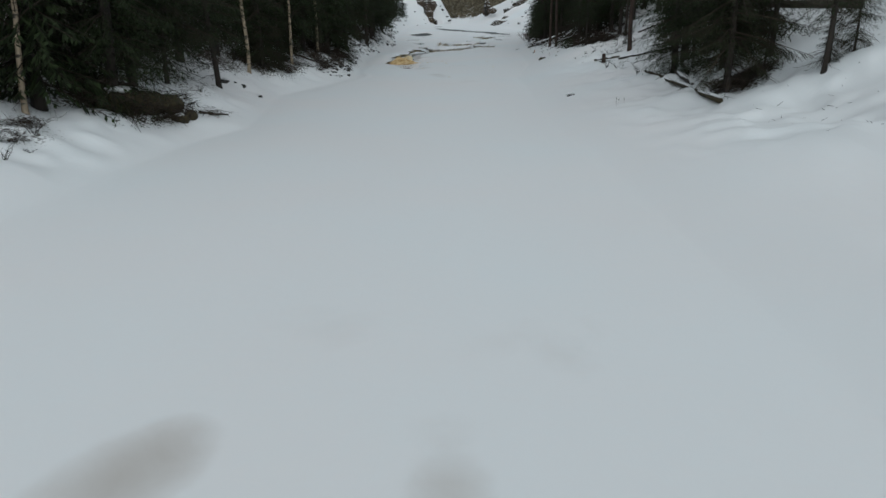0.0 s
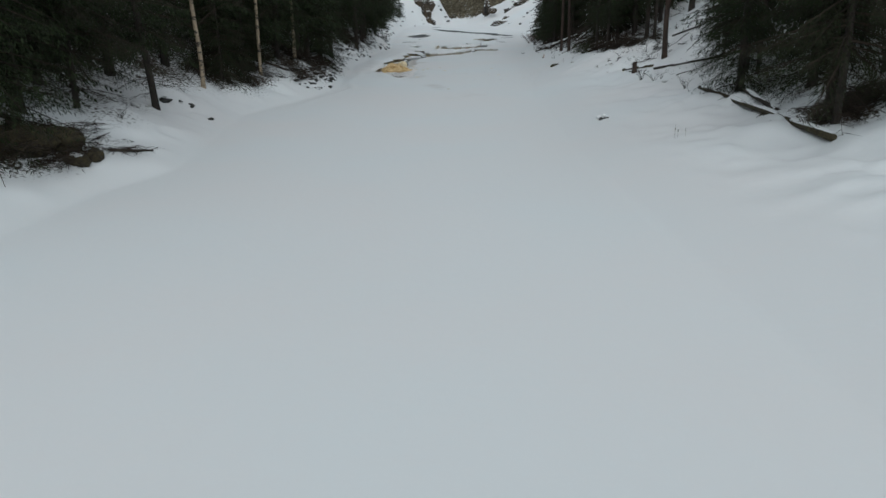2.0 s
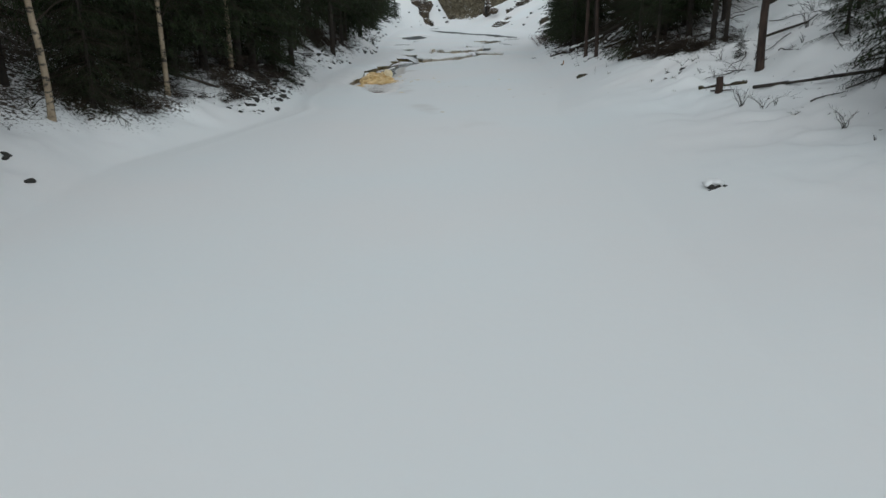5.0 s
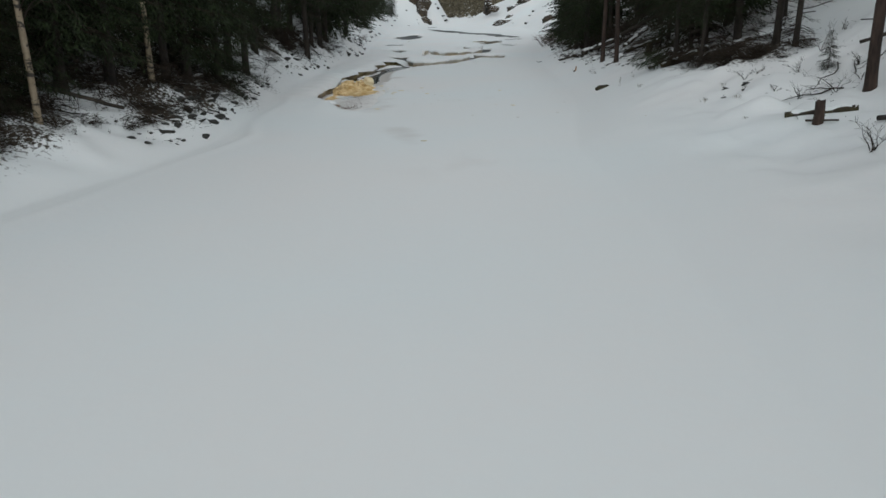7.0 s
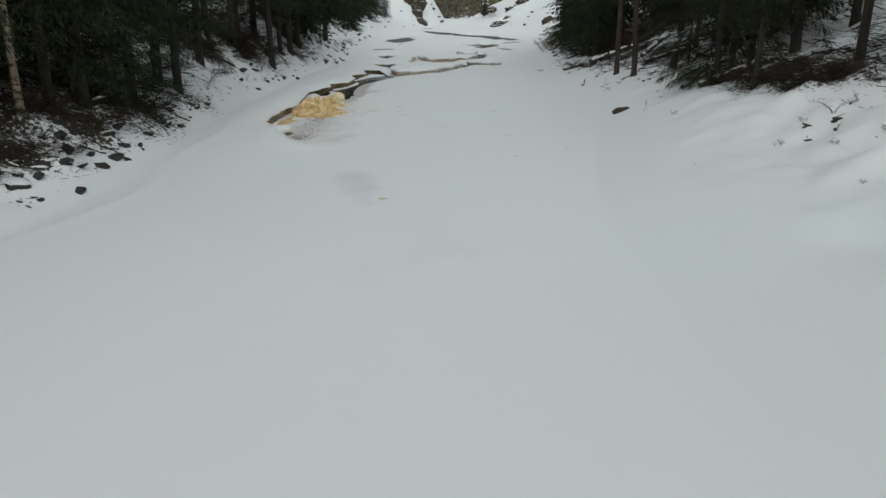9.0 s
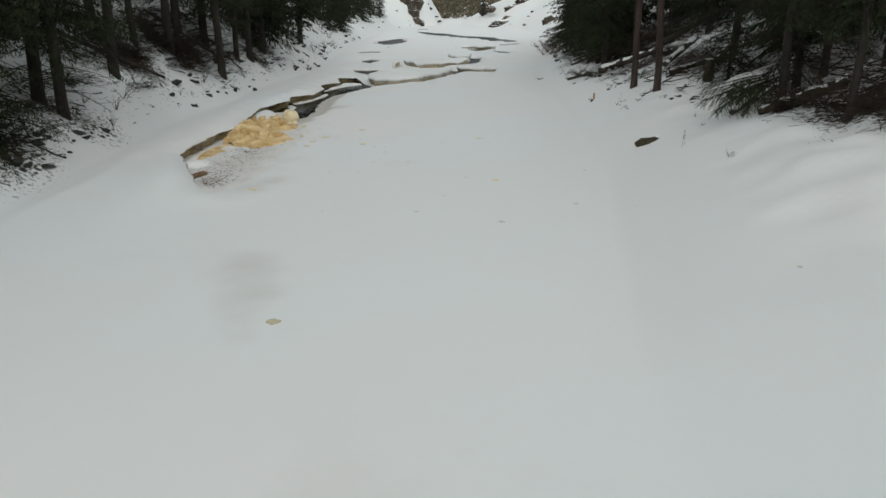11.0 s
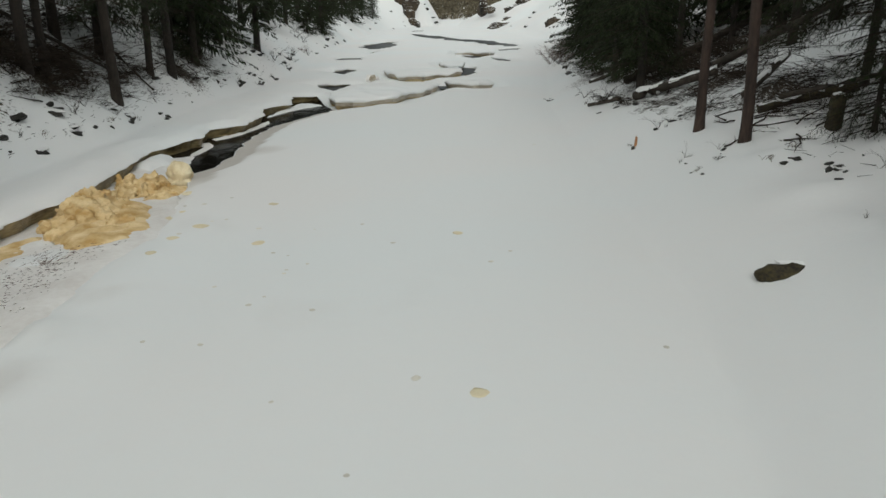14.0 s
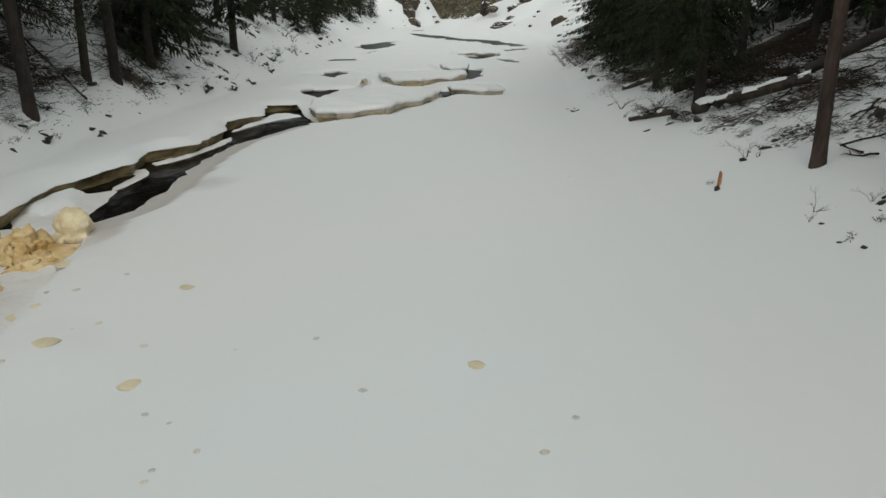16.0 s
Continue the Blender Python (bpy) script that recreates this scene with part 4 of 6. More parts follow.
def plant(kind, x, y, scale=1.0, lean=(0, 0)):
    """The first of a kind stands where it was made; the rest are copies."""
    n = USED.get(kind, 0)
    USED[kind] = n + 1
    master = KINDS[kind][n % len(KINDS[kind])]
    m = Matrix.Translation((x, y, grounded(x, y, -0.03))) @ Euler((radians(lean[0]), radians(lean[1]), 0)).to_matrix().to_4x4() @ Euler((0, 0, (n * 2.399) % 6.283)).to_matrix().to_4x4()
    if n < len(KINDS[kind]):
        master.matrix_basis = m @ Matrix.Diagonal((scale, scale, scale, 1))
        return master
    ob = copy_thing(master, m)
    ob.scale = (scale, scale, scale)
    return ob


for row in TREES:
    plant(*row)

# the forest behind
rnd = random.Random(77)
placed = [(r[1], r[2]) for r in TREES]


def fill(count, xr, yr, side, apart, kinds):
    made, tries = 0, 0
    while made < count and tries < 4000:
        tries += 1
        y = rnd.uniform(*yr)
        d = rnd.uniform(*xr)
        x = table(LEFT_FOOT, y) - d if side < 0 else table(RIGHT_FOOT, y) + d
        if all((x - a) ** 2 + (y - b) ** 2 > apart ** 2 for a, b in placed):
            placed.append((x, y))
            plant(rnd.choice(kinds), float(x), y, rnd.uniform(0.75, 1.15))
            made += 1


fill(27, (3.4, 14), (10, 90), -1, 1.7, ("woods_tall", "woods_tall", "woods_low"))
fill(8, (8.5, 17), (13, 33), 1, 2.2, ("woods_tall", "woods_low", "bare"))
fill(14, (9.0, 20), (33, 54), 1, 2.6, ("pine", "bare", "pine"))
fill(5, (7.0, 16), (49, 56.5), 1, 2.2, ("woods_tall", "woods_low"))
fill(14, (5.0, 16), (62, 112), 1, 2.0, ("woods_low", "woods_tall"))
fill(6, (5.5, 14), (90, 150), -1, 2.2, ("woods_low", "woods_tall"))


# ---------- foam, slush and ice in the lead ----------
def build_slush():
    """A sheet of refrozen slush that fills the lower end of the lead."""
    xs, ys = np.arange(-4.3, -0.9, 0.09), np.arange(44.2, 54.6, 0.09)
    gx, gy = np.meshgrid(xs, ys)
    d, qx, qy = signed(gx, gy, OUTLINES[0])
    east = np.clip((gx + 3.6) / 1.9, 0, 1)
    gz = -0.25 + 0.19 * east ** 0.8 * np.clip((53.6 - gy) / 2.5, 0, 1) - 0.5 * np.clip(d - 0.1, 0, 1)
    rough = np.array([[noise.noise(Vector((x * 3, y * 3, 1))) * 0.035 + abs(noise.noise(Vector((x * 7, y * 7, 2)))) * 0.03 for x, y in zip(rx, ry)] for rx, ry in zip(gx, gy)])
    gz = gz + rough * (d < -0.05)
    ny, nx = gx.shape
    idx = np.arange(ny * nx).reshape(ny, nx)
    quads = np.stack([idx[:-1, :-1], idx[:-1, 1:], idx[1:, 1:], idx[1:, :-1]], -1).reshape(-1, 4)
    keep = (d.reshape(-1)[quads].mean(1) < 0.35) & (gy.reshape(-1)[quads].max(1) < 54.3)
    ob = new("slush_sheet", mesh("slush_sheet", np.stack([gx, gy, gz], -1).reshape(-1, 3), quads[keep], SLUSH, True))
    tagged(ob, "pinkish-grey refrozen slush filling the end of the lead", "slush")
    r = random.Random(5)
    h = Heap()
    for k in range(1300):
        t = r.random()
        x, y = -2.55 + r.gauss(0, 0.32) + 0.25 * t, 45.2 + 4.2 * t + r.gauss(0, 0.15)
        if k % 3 == 0:
            x, y = -2.35 + r.gauss(0, 0.25), 45.5 + r.gauss(0, 0.35)
        elif k % 8 == 1:
            b = r.choice((0.0, 0.25, 0.5, 0.62, 1.0))
            x, y = -2.72 + 0.55 * b + r.gauss(0, 0.09), 49.05 - 0.75 * b + r.gauss(0, 0.06)
        dd = float(signed(np.array([x]), np.array([y]), OUTLINES[0])[0][0])
        if dd > -0.1:
            continue
        z = -0.25 + 0.19 * min(1, max(0, (x + 3.6) / 1.9)) ** 0.8 + 0.035
        a, ln, w = r.gauss(0.7, 0.6), r.uniform(0.01, 0.034) * (1.8 if r.random() < 0.1 else 1), r.uniform(0.003, 0.007)
        u, v = Vector((math.cos(a), math.sin(a), r.uniform(-0.1, 0.2))), Vector((-math.sin(a), math.cos(a), r.uniform(0.0, 0.9)))
        p = Vector((x, y, z))
        h.add([p - u * ln, p - v * w * 0.6, p + u * ln * 0.8, p + v * w + u * 0.2 * ln], [(0, 1, 2, 3)])
    tagged(new("bark_litter", h.mesh("bark_litter", FLECK)), "reddish-brown bark flakes strewn over the slush", "litter", kind="stuff")


build_slush()


def foam_heap(name, rows, label, voxel=0.026, billow=0.13, rough=0.6):
    """Lumps of foam grown together into one heap. Rows: x, y, z, radius."""
    h = Heap()
    for k, (x, y, z, r) in enumerate(rows):
        v, f = lump(0, k * 1.7 + len(rows), (r, r, r * 0.8), rough, 2)
        h.add([p + Vector((x, y, z)) for p in v], f)
    ob = new(name, h.mesh(name, FOAM, True))
    m = ob.modifiers.new("skin", "REMESH")
    m.mode, m.voxel_size, m.use_smooth_shade = "VOXEL", voxel, True
    sm = ob.modifiers.new("soft", "SMOOTH")
    sm.factor, sm.iterations = 0.5, 3
    for size, push, hard in ((0.32, 1.5 * billow, False), (0.17, 0.9 * billow, True), (0.08, 0.55 * billow, True), (0.03, 0.3 * billow, False)):
        tex = bpy.data.textures.new("billows", "CLOUDS")
        tex.noise_scale, tex.noise_depth, tex.noise_type = size, 1, "HARD_NOISE" if hard else "SOFT_NOISE"
        dm = ob.modifiers.new("billows", "DISPLACE")
        dm.texture, dm.strength, dm.mid_level, dm.texture_coords = tex, push, 0.4, "GLOBAL"
    return tagged(ob, label, "foam")


def mound(cx, cy, rx, ry, h, z0, count, seed, size, turn=0.0):
    r, rows = random.Random(seed), []
    for k in range(count):
        a, d = r.uniform(0, 6.283), math.sqrt(r.random())
        u, v = d * math.cos(a) * rx, d * math.sin(a) * ry
        x, y = cx + u * math.cos(turn) - v * math.sin(turn), cy + u * math.sin(turn) + v * math.cos(turn)
        rows.append((x, y, z0 + h * (1 - d * d) * r.uniform(0.4, 1.0), r.uniform(*size)))
    return rows


foam_heap("foam_mound", mound(-2.95, 51.0, 0.5, 0.95, 0.34, -0.2, 80, 3, (0.09, 0.19), 0.2) + mound(-2.35, 50.45, 0.45, 0.6, 0.12, -0.17, 44, 4, (0.05, 0.13))
          + mound(-2.75, 50.0, 0.3, 0.35, 0.16, -0.2, 26, 8, (0.06, 0.13)), "billowed orange-tan river foam heaped on the slush", 0.024, 0.115)
foam_heap("foam_mound", mound(-2.95, 52.95, 0.42, 0.55, 0.3, -0.24, 44, 6, (0.08, 0.17), 0.4) + mound(-2.45, 52.6, 0.25, 0.35, 0.06, -0.2, 22, 7, (0.05, 0.1)), "billowed pale orange foam heap beside the ice shelf", 0.024, 0.13)
foam_heap("foam_ball", [(-2.47, 53.8, -0.03, 0.26), (-2.46, 53.78, -0.01, 0.25)] + mound(-2.47, 53.68, 0.26, 0.2, 0.05, -0.2, 22, 9, (0.05, 0.1)), "rounded ball of cream-orange foam at the water's edge", 0.02, 0.045, 0.1).data.materials[0] = CREAMFOAM


def drift(x, y, z, size, turn, label="rounded white snow slab lying in the lead"):
    v, f = lump(0, x * 3 + y, size, 0.28, 3)
    ob = new("snow_slab", mesh("snow_slab", v, f, SNOW, True))
    ob.matrix_basis = pose(x, y, z, 0, 0, turn)
    return tagged(ob, label, "snow slab", "snow slabs in the lead")


drift(-3.25, 47.5, -0.17, (0.34, 0.22, 0.12), 35)
drift(-2.6, 49.0, -0.2, (0.42, 0.5, 0.09), 10, "grey-white slab of snow lying on the slush")


def floe(outline, z, thick, seed, fall, material=SLUSH, label="thin snow-dusted strip of ice in dark water"):
    """A flat piece of ice: rounded at its rim, sunk below the water outside it."""
    poly = ragged(outline, 0.22, 0.035, seed)
    lo, hi = np.min(poly, axis=0) - 0.2, np.max(poly, axis=0) + 0.2
    gx, gy = np.meshgrid(np.arange(lo[0], hi[0], 0.05), np.arange(lo[1], hi[1], 0.06))
    d, qx, qy = signed(gx, gy, poly)
    inside = np.clip(-d / fall, 0, 1)
    gz = z - 0.03 + thick * np.sqrt(1 - (1 - inside) ** 2) + 0.025 * inside * waves(gx, gy, 0.5, seed) + (0.03 * lumps(gx, gy, 0.16, seed) + 0.02 * lumps(gx, gy, 0.08, seed + 1)) * inside * (material is FOAM) - 0.5 * np.clip(d, 0, 1)
    ny, nx = gx.shape
    idx = np.arange(ny * nx).reshape(ny, nx)
    quads = np.stack([idx[:-1, :-1], idx[:-1, 1:], idx[1:, 1:], idx[1:, :-1]], -1).reshape(-1, 4)
    keep = d.reshape(-1)[quads].min(1) < 0.08
    ob = new("ice_floe", mesh("ice_floe", np.stack([gx, gy, gz], -1).reshape(-1, 3), quads[keep], material, True))
    return tagged(ob, label, "ice floe", "ice floes in the lead")


floe([(-4.0, 55.0), (-4.05, 55.9), (-3.9, 56.7), (-3.5, 56.5), (-3.12, 56.75), (-2.98, 56.0), (-2.88, 55.0), (-2.8, 54.2), (-3.2, 53.8), (-3.7, 54.4)], -0.25, 0.08, 1, 0.5, SLUSH, "broad grey slab of ice sloping into dark water")
floe([(-4.0, 55.1), (-4.02, 56.0), (-3.85, 56.7), (-3.5, 56.35), (-3.3, 55.6), (-3.45, 54.9)], -0.2, 0.13, 8, 0.4, SNOW, "snow-covered slab of ice under the shelf")
floe([(-3.2, 56.5), (-3.1, 57.3), (-3.08, 58.1), (-3.35, 58.65), (-3.66, 58.45), (-3.33, 58.0), (-3.36, 57.0)], -0.27, 0.06, 2, 0.12)
floe([(-3.5, 59.2), (-3.05, 60.1), (-2.85, 61.8), (-2.75, 62.7), (-2.56, 62.0), (-2.68, 60.9), (-2.95, 59.7), (-3.3, 58.95)], -0.27, 0.07, 3, 0.12)
floe([(-3.0, 63.1), (-2.9, 64.5), (-2.65, 66.4), (-2.3, 67.0), (-1.65, 66.4), (-2.15, 65.7), (-2.5, 64.9), (-2.8, 63.85)], -0.27, 0.09, 4, 0.16, SNOW)
floe([(-1.3, 64.9), (-1.0, 65.1), (-0.3, 65.0), (0.1, 65.25), (-0.3, 64.75), (-0.9, 64.4)], -0.27, 0.06, 6, 0.2, SLUSH, "tan ramp of ice at the foot of a snow slab")

floe([(-2.8, 49.75), (-2.3, 49.3), (-1.75, 49.5), (-1.62, 50.0), (-1.95, 50.9), (-2.3, 51.6), (-2.9, 52.0), (-2.9, 50.2)], -0.055, 0.06, 11, 0.25, FOAM, "broad film of tan foam over the slush")
floe([(-2.6, 52.2), (-2.2, 52.3), (-2.0, 52.9), (-2.25, 53.4), (-2.75, 53.3)], -0.16, 0.05, 12, 0.2, FOAM, "thin film of tan foam spread over the slush")
floe([(-3.55, 48.2), (-3.4, 48.1), (-3.15, 49.0), (-3.0, 49.9), (-3.3, 50.4), (-3.65, 49.6)], -0.2, 0.05, 13, 0.2, FOAM, "thin film of tan foam spread over the slush")
# this film carries the shade of the ice lip in its colour
floe([(-3.0, 45.9), (-2.75, 46.1), (-2.65, 46.6), (-2.85, 46.9), (-3.1, 46.5)], -0.16, 0.06, 14, 0.1, SHADEDBROWNFOAM, "film of brown foam, the ice lip's shade put into its colour")

# flecks of dried foam blown over the snow
FLECKS_ONE = [
    (0.27, 38.95, 0.11), (0.14, 49.25, 0.13), (2.91, 45.0, 0.11), (2.82, 49.42, 0.11), (3.2, 48.2, 0.05), (-1.3, 44.55, 0.12), (-0.86, 49.94, 0.15),
    (-1.55, 50.68, 0.12), (-0.03, 49.96, 0.06), (-0.63, 50.43, 0.05), (-1.41, 50.83, 0.08), (-1.18, 51.18, 0.06), (-0.79, 50.25, 0.04),
    (-0.12, 51.39, 0.11), (-1.75, 52.1, 0.16), (0.74, 48.11, 0.035), (1.96, 49.05, 0.05), (1.46, 50.0, 0.045), (3.47, 48.62, 0.04), (0.96, 48.31, 0.04),
    (0.65, 48.67, 0.03), (0.8, 49.83, 0.025), (-1.06, 49.38, 0.12), (0.74, 47.99, 0.04), (1.27, 46.82, 0.05), (2.39, 45.27, 0.06), (4.64, 45.85, 0.04),
    (0.56, 47.02, 0.05),
]
FLECKS_TWO = [
    (0.02, 47.61, 0.04), (0.35, 46.06, 0.04), (1.98, 43.94, 0.03), (1.57, 42.99, 0.06), (2.8, 42.27, 0.07), (4.04, 43.3, 0.06), (4.84, 42.74, 0.05),
    (5.42, 38.9, 0.05), (-0.91, 51.75, 0.05), (0.43, 48.8, 0.04), (-1.93, 48.52, 0.09), (-1.5, 51.21, 0.05), (-1.05, 49.6, 0.06), (0.67, 47.25, 0.03), (-1.09, 48.66, 0.1), (-0.23, 46.15, 0.04), (1.26, 44.94, 0.03), (4.7, 56.46, 0.05), (0.11, 43.21, 0.04),
]
FLECKS = FLECKS_ONE + FLECKS_TWO
FLECKMESH = []
for k in range(4):
    v, f = lump(0, 31 + k * 2.3, (1.0, 0.85, 0.42), 0.5, 2)
    FLECKMESH.append((mesh("foam_fleck", v, f, FOAMPALE, True), mesh("foam_fleck", v, f, FADEDFOAM, True)))
for k, (x, y, s) in enumerate(FLECKS):
    ob = new("foam_fleck", FLECKMESH[k % 4][0 if s > 0.075 else 1])
    ob.matrix_basis = pose(x, y, on_snow(x, y), 0, 0, k * 67 % 360) @ Matrix.Diagonal((s * 0.72, s * 0.8, s * 0.22, 1))
    tagged(ob, "dried tan fleck of foam on the snow" if s > 0.075 else "small faded grey fleck of foam on the snow", "foam fleck", "foam flecks on the snow")


# ---------- stones ----------
def angular(seed):
    """A broken, flat-sided stone about one metre long."""
    r, bm = random.Random(seed), bmesh.new()
    for k in range(16):
        a, z = r.uniform(0, 6.283), r.uniform(-1, 1)
        q = math.sqrt(max(0, 1 - z * z)) * r.uniform(0.75, 1.1)
        bm.verts.new((q * math.cos(a), q * math.sin(a) * 0.7, z * 0.5))
    out = bmesh.ops.convex_hull(bm, input=bm.verts)
    bmesh.ops.delete(bm, geom=list({e for e in out["geom_interior"] + out["geom_unused"] if isinstance(e, bmesh.types.BMVert)}), context="VERTS")
    bmesh.ops.bevel(bm, geom=bm.edges[:], offset=0.05, segments=1, affect="EDGES")
    me = bpy.data.meshes.new("stone")
    bm.to_mesh(me)
    bm.free()
    me.materials.append(STONE)
    return me


STONES = [(angular(50 + k),) for k in range(8)]
CAPS = []
for k in range(6):
    v, f = lump(0, 90 + k * 2.7, (0.7, 0.5, 0.13), 0.7, 2)
    CAPS.append(mesh("snow_cap", [p + Vector((0.05, 0.12, 0.36)) for p in v], f, SNOW, True))


def stone(x, y, s, k, snow=True, sink=0.25, label=""):
    i = k % 6
    ob = new("stone", STONES[k % 8][0])
    ob.matrix_basis = pose(x, y, grounded(x, y, s * (0.02 - sink) * 0.6), (k * 29) % 50 - 25, (k * 53) % 50 - 25, k * 137.5 % 360) @ Matrix.Diagonal((s, s, s * (0.5 + 0.4 * ((k * 7) % 5) / 5), 1))
    tagged(ob, label or ("dark wet stone with a cap of snow" if snow else "bare dark stone half sunk in snow"), "stone", "stones along the banks")
    if snow:
        part("snow_cap", CAPS[i], ob, "white cap of snow")
    return ob


rs = random.Random(9)
BANKROWS_ONE = [
    (-5.75, 39.6, 0.2), (-5.58, 40.0, 0.17), (-5.52, 41.0, 0.26), (-5.6, 42.1, 0.24), (-5.69, 43.1, 0.26), (-5.8, 44.3, 0.3), (-5.5, 43.6, 0.14),
    (-5.62, 37.56, 0.2), (-5.7, 45.2, 0.2), (-5.83, 46.24, 0.26), (-5.6, 47.2, 0.14), (-5.95, 41.6, 0.3), (-6.1, 43.9, 0.32), (-6.15, 40.2, 0.24),
    (-5.2, 68.7, 0.2), (-4.89, 70.6, 0.18), (-5.0, 71.2, 0.14), (-4.9, 73.0, 0.17), (-5.46, 78.3, 0.26), (-5.4, 77.4, 0.15), (-5.78, 80.4, 0.25),
    (-5.86, 74.8, 0.24), (-5.9, 75.6, 0.2), (-5.53, 59.2, 0.16), (-5.45, 60.9, 0.14), (-5.58, 62.1, 0.15), (-5.35, 63.5, 0.07), (-6.24, 55.3, 0.2),
]
BANKROWS_TWO = [
    (-5.67, 56.3, 0.22), (-6.1, 56.5, 0.18), (-5.75, 66.2, 0.24), (-5.5, 66.9, 0.2), (-5.45, 67.6, 0.14), (-5.9, 65.4, 0.2), (-5.75, 53.9, 0.08),
    (-4.97, 59.25, 0.05), (-8.4, 28.5, 0.24), (-7.78, 29.1, 0.16), (-8.1, 29.0, 0.09), (-7.05, 28.4, 0.15), (-7.0, 36.9, 0.13), (7.25, 39.15, 0.10),
    (7.65, 39.0, 0.1), (7.55, 48.7, 0.12), (8.2, 47.95, 0.26), (8.44, 47.9, 0.2), (8.0, 48.1, 0.2), (7.05, 55.0, 0.1), (7.4, 55.15, 0.14),
    (7.6, 55.3, 0.1), (7.22, 51.82, 0.09), (7.48, 50.1, 0.1), (7.65, 50.15, 0.09), (7.67, 49.2, 0.16), (-5.56, 56.24, 0.16), (-6.09, 56.5, 0.24),
]
BANKROWS_THREE = [
    (-5.5, 57.0, 0.13), (-5.45, 58.95, 0.15), (-5.3, 61.0, 0.1), (7.97, 48.0, 0.1), (6.15, 65.5, 0.11), (6.35, 65.6, 0.1), (7.3, 59.4, 0.25),
    (7.5, 58.4, 0.2), (7.1, 58.9, 0.12), (8.0, 71.5, 0.3), (8.4, 75.5, 0.3), (7.9, 70.0, 0.16), (6.9, 63.5, 0.12),
]
BANKROWS = BANKROWS_ONE + BANKROWS_TWO + BANKROWS_THREE
for k, (x, y, s) in enumerate(BANKROWS):
    stone(x - (0.4 if y < 44.5 and -6.5 < x < 0 else 0), y, s * (0.85 if y < 50 and x < 0 else 1), k, s > 0.15 and k % 4 == 0)
for k in range(90):
    y = rs.choice((rs.uniform(37.5, 49), rs.uniform(38, 48), rs.uniform(64, 80), rs.uniform(52, 92)))
    x = float(table(LEFT_FOOT, y)) - (0.25 + abs(rs.gauss(0.3, 0.75)))
    stone(x, y, rs.choice((0.05, 0.07, 0.1, 0.14, 0.2)) * rs.uniform(0.8, 1.3), k + 3, rs.random() < 0.35)
for k in range(30):
    y = rs.uniform(38.3, 47.8)
    stone(float(table(LEFT_FOOT, y)) - rs.uniform(0.75, 2.1), y, rs.uniform(0.10, 0.3), k, rs.random() < 0.25, 0.3)
for k, (x, y, s) in enumerate([(13.2, 108, 0.5), (12.6, 104, 0.4), (15, 126, 0.6), (16.8, 132, 0.6), (14.8, 150, 0.7), (13.6, 160, 0.7), (16.5, 160, 0.8), (18, 168, 0.9), (15, 186, 0.9), (12, 192, 0.8), (17, 190, 1.0), (20, 186, 1.0)]):
    stone(x, y, s, k, k % 3 != 0)
big = stone(6.22, 47.25, 0.33, 2, False, 0.45, "mossy brown boulder showing through the river snow")
v, f = lump(0, 4.4, (0.3, 0.18, 0.165), 0.2, 4)
big.data = mesh("stone", [p + 0.012 * noise.noise_vector(p * 16) for p in v], f, MOSSY, True)
big.matrix_basis = pose(6.16, 46.84, on_snow(6.16, 46.8, -0.095), 0, -4, 172)
part("snow_cap", mesh("snow_cap", *[[p + Vector((-0.06, -0.09, 0.13)) for p in lump(0, 8.3, (0.2, 0.10, 0.045), 0.4, 3)[0]], lump(0, 8.3, (0.2, 0.10, 0.045), 0.4, 3)[1]], SNOW, True), big, "white cap of snow")


def mossy_boulder(x, y, size, turn, seed, cap=False):
    """A rounded boulder overgrown with moss, sunk in the bank."""
    v, f = lump(0, seed, size, 0.32, 4)
    ob = new("boulder", mesh("boulder", [p + 0.015 * noise.noise_vector(p * 12) for p in v], f, MOSSY, True))
    ob.matrix_basis = pose(x, y, grounded(x, y, size[2] * 0.25), 0, 0, turn)
    if cap:
        v, f = lump(0, seed + 3, (size[0] * 0.6, size[1] * 0.6, size[2] * 0.3), 0.4, 3)
        part("snow_cap", mesh("snow_cap", [p + Vector((0, 0, size[2] * 0.85)) for p in v], f, SNOW, True), ob, "white cap of snow")
    return tagged(ob, "dark mossy boulder on the bank with a cap of snow" if cap else "dark brown mossy boulder sunk in the bank", "boulder", "boulders on the banks")


mossy_boulder(-7.42, 20.85, (0.24, 0.2, 0.15), 20, 1.3, True)
mossy_boulder(-7.22, 21.2, (0.17, 0.15, 0.15), 70, 2.1)
mossy_boulder(-7.9, 21.3, (0.45, 0.35, 0.3), 40, 3.7)
mossy_boulder(-8.35, 20.6, (0.6, 0.45, 0.35), 10, 4.9)
mossy_boulder(-8.8, 20.2, (0.6, 0.45, 0.4), 60, 5.6, True)
for k, (x, y, s) in enumerate([(4.49, 26.93, 0.13), (4.57, 26.95, 0.14), (4.66, 26.84, 0.06), (4.43, 26.86, 0.04)]):
    stone(x, y, s, k + 2, False, -0.1, "small dark stone showing through snow on the ice")
drift(4.53, 27.04, grounded(4.53, 27.04, 0.05), (0.17, 0.12, 0.08), 10, "small white hump of snow capping dark stones")
drift(4.56, 26.93, grounded(4.56, 26.93, 0.09), (0.08, 0.07, 0.04), 50, "small white hump of snow capping dark stones")


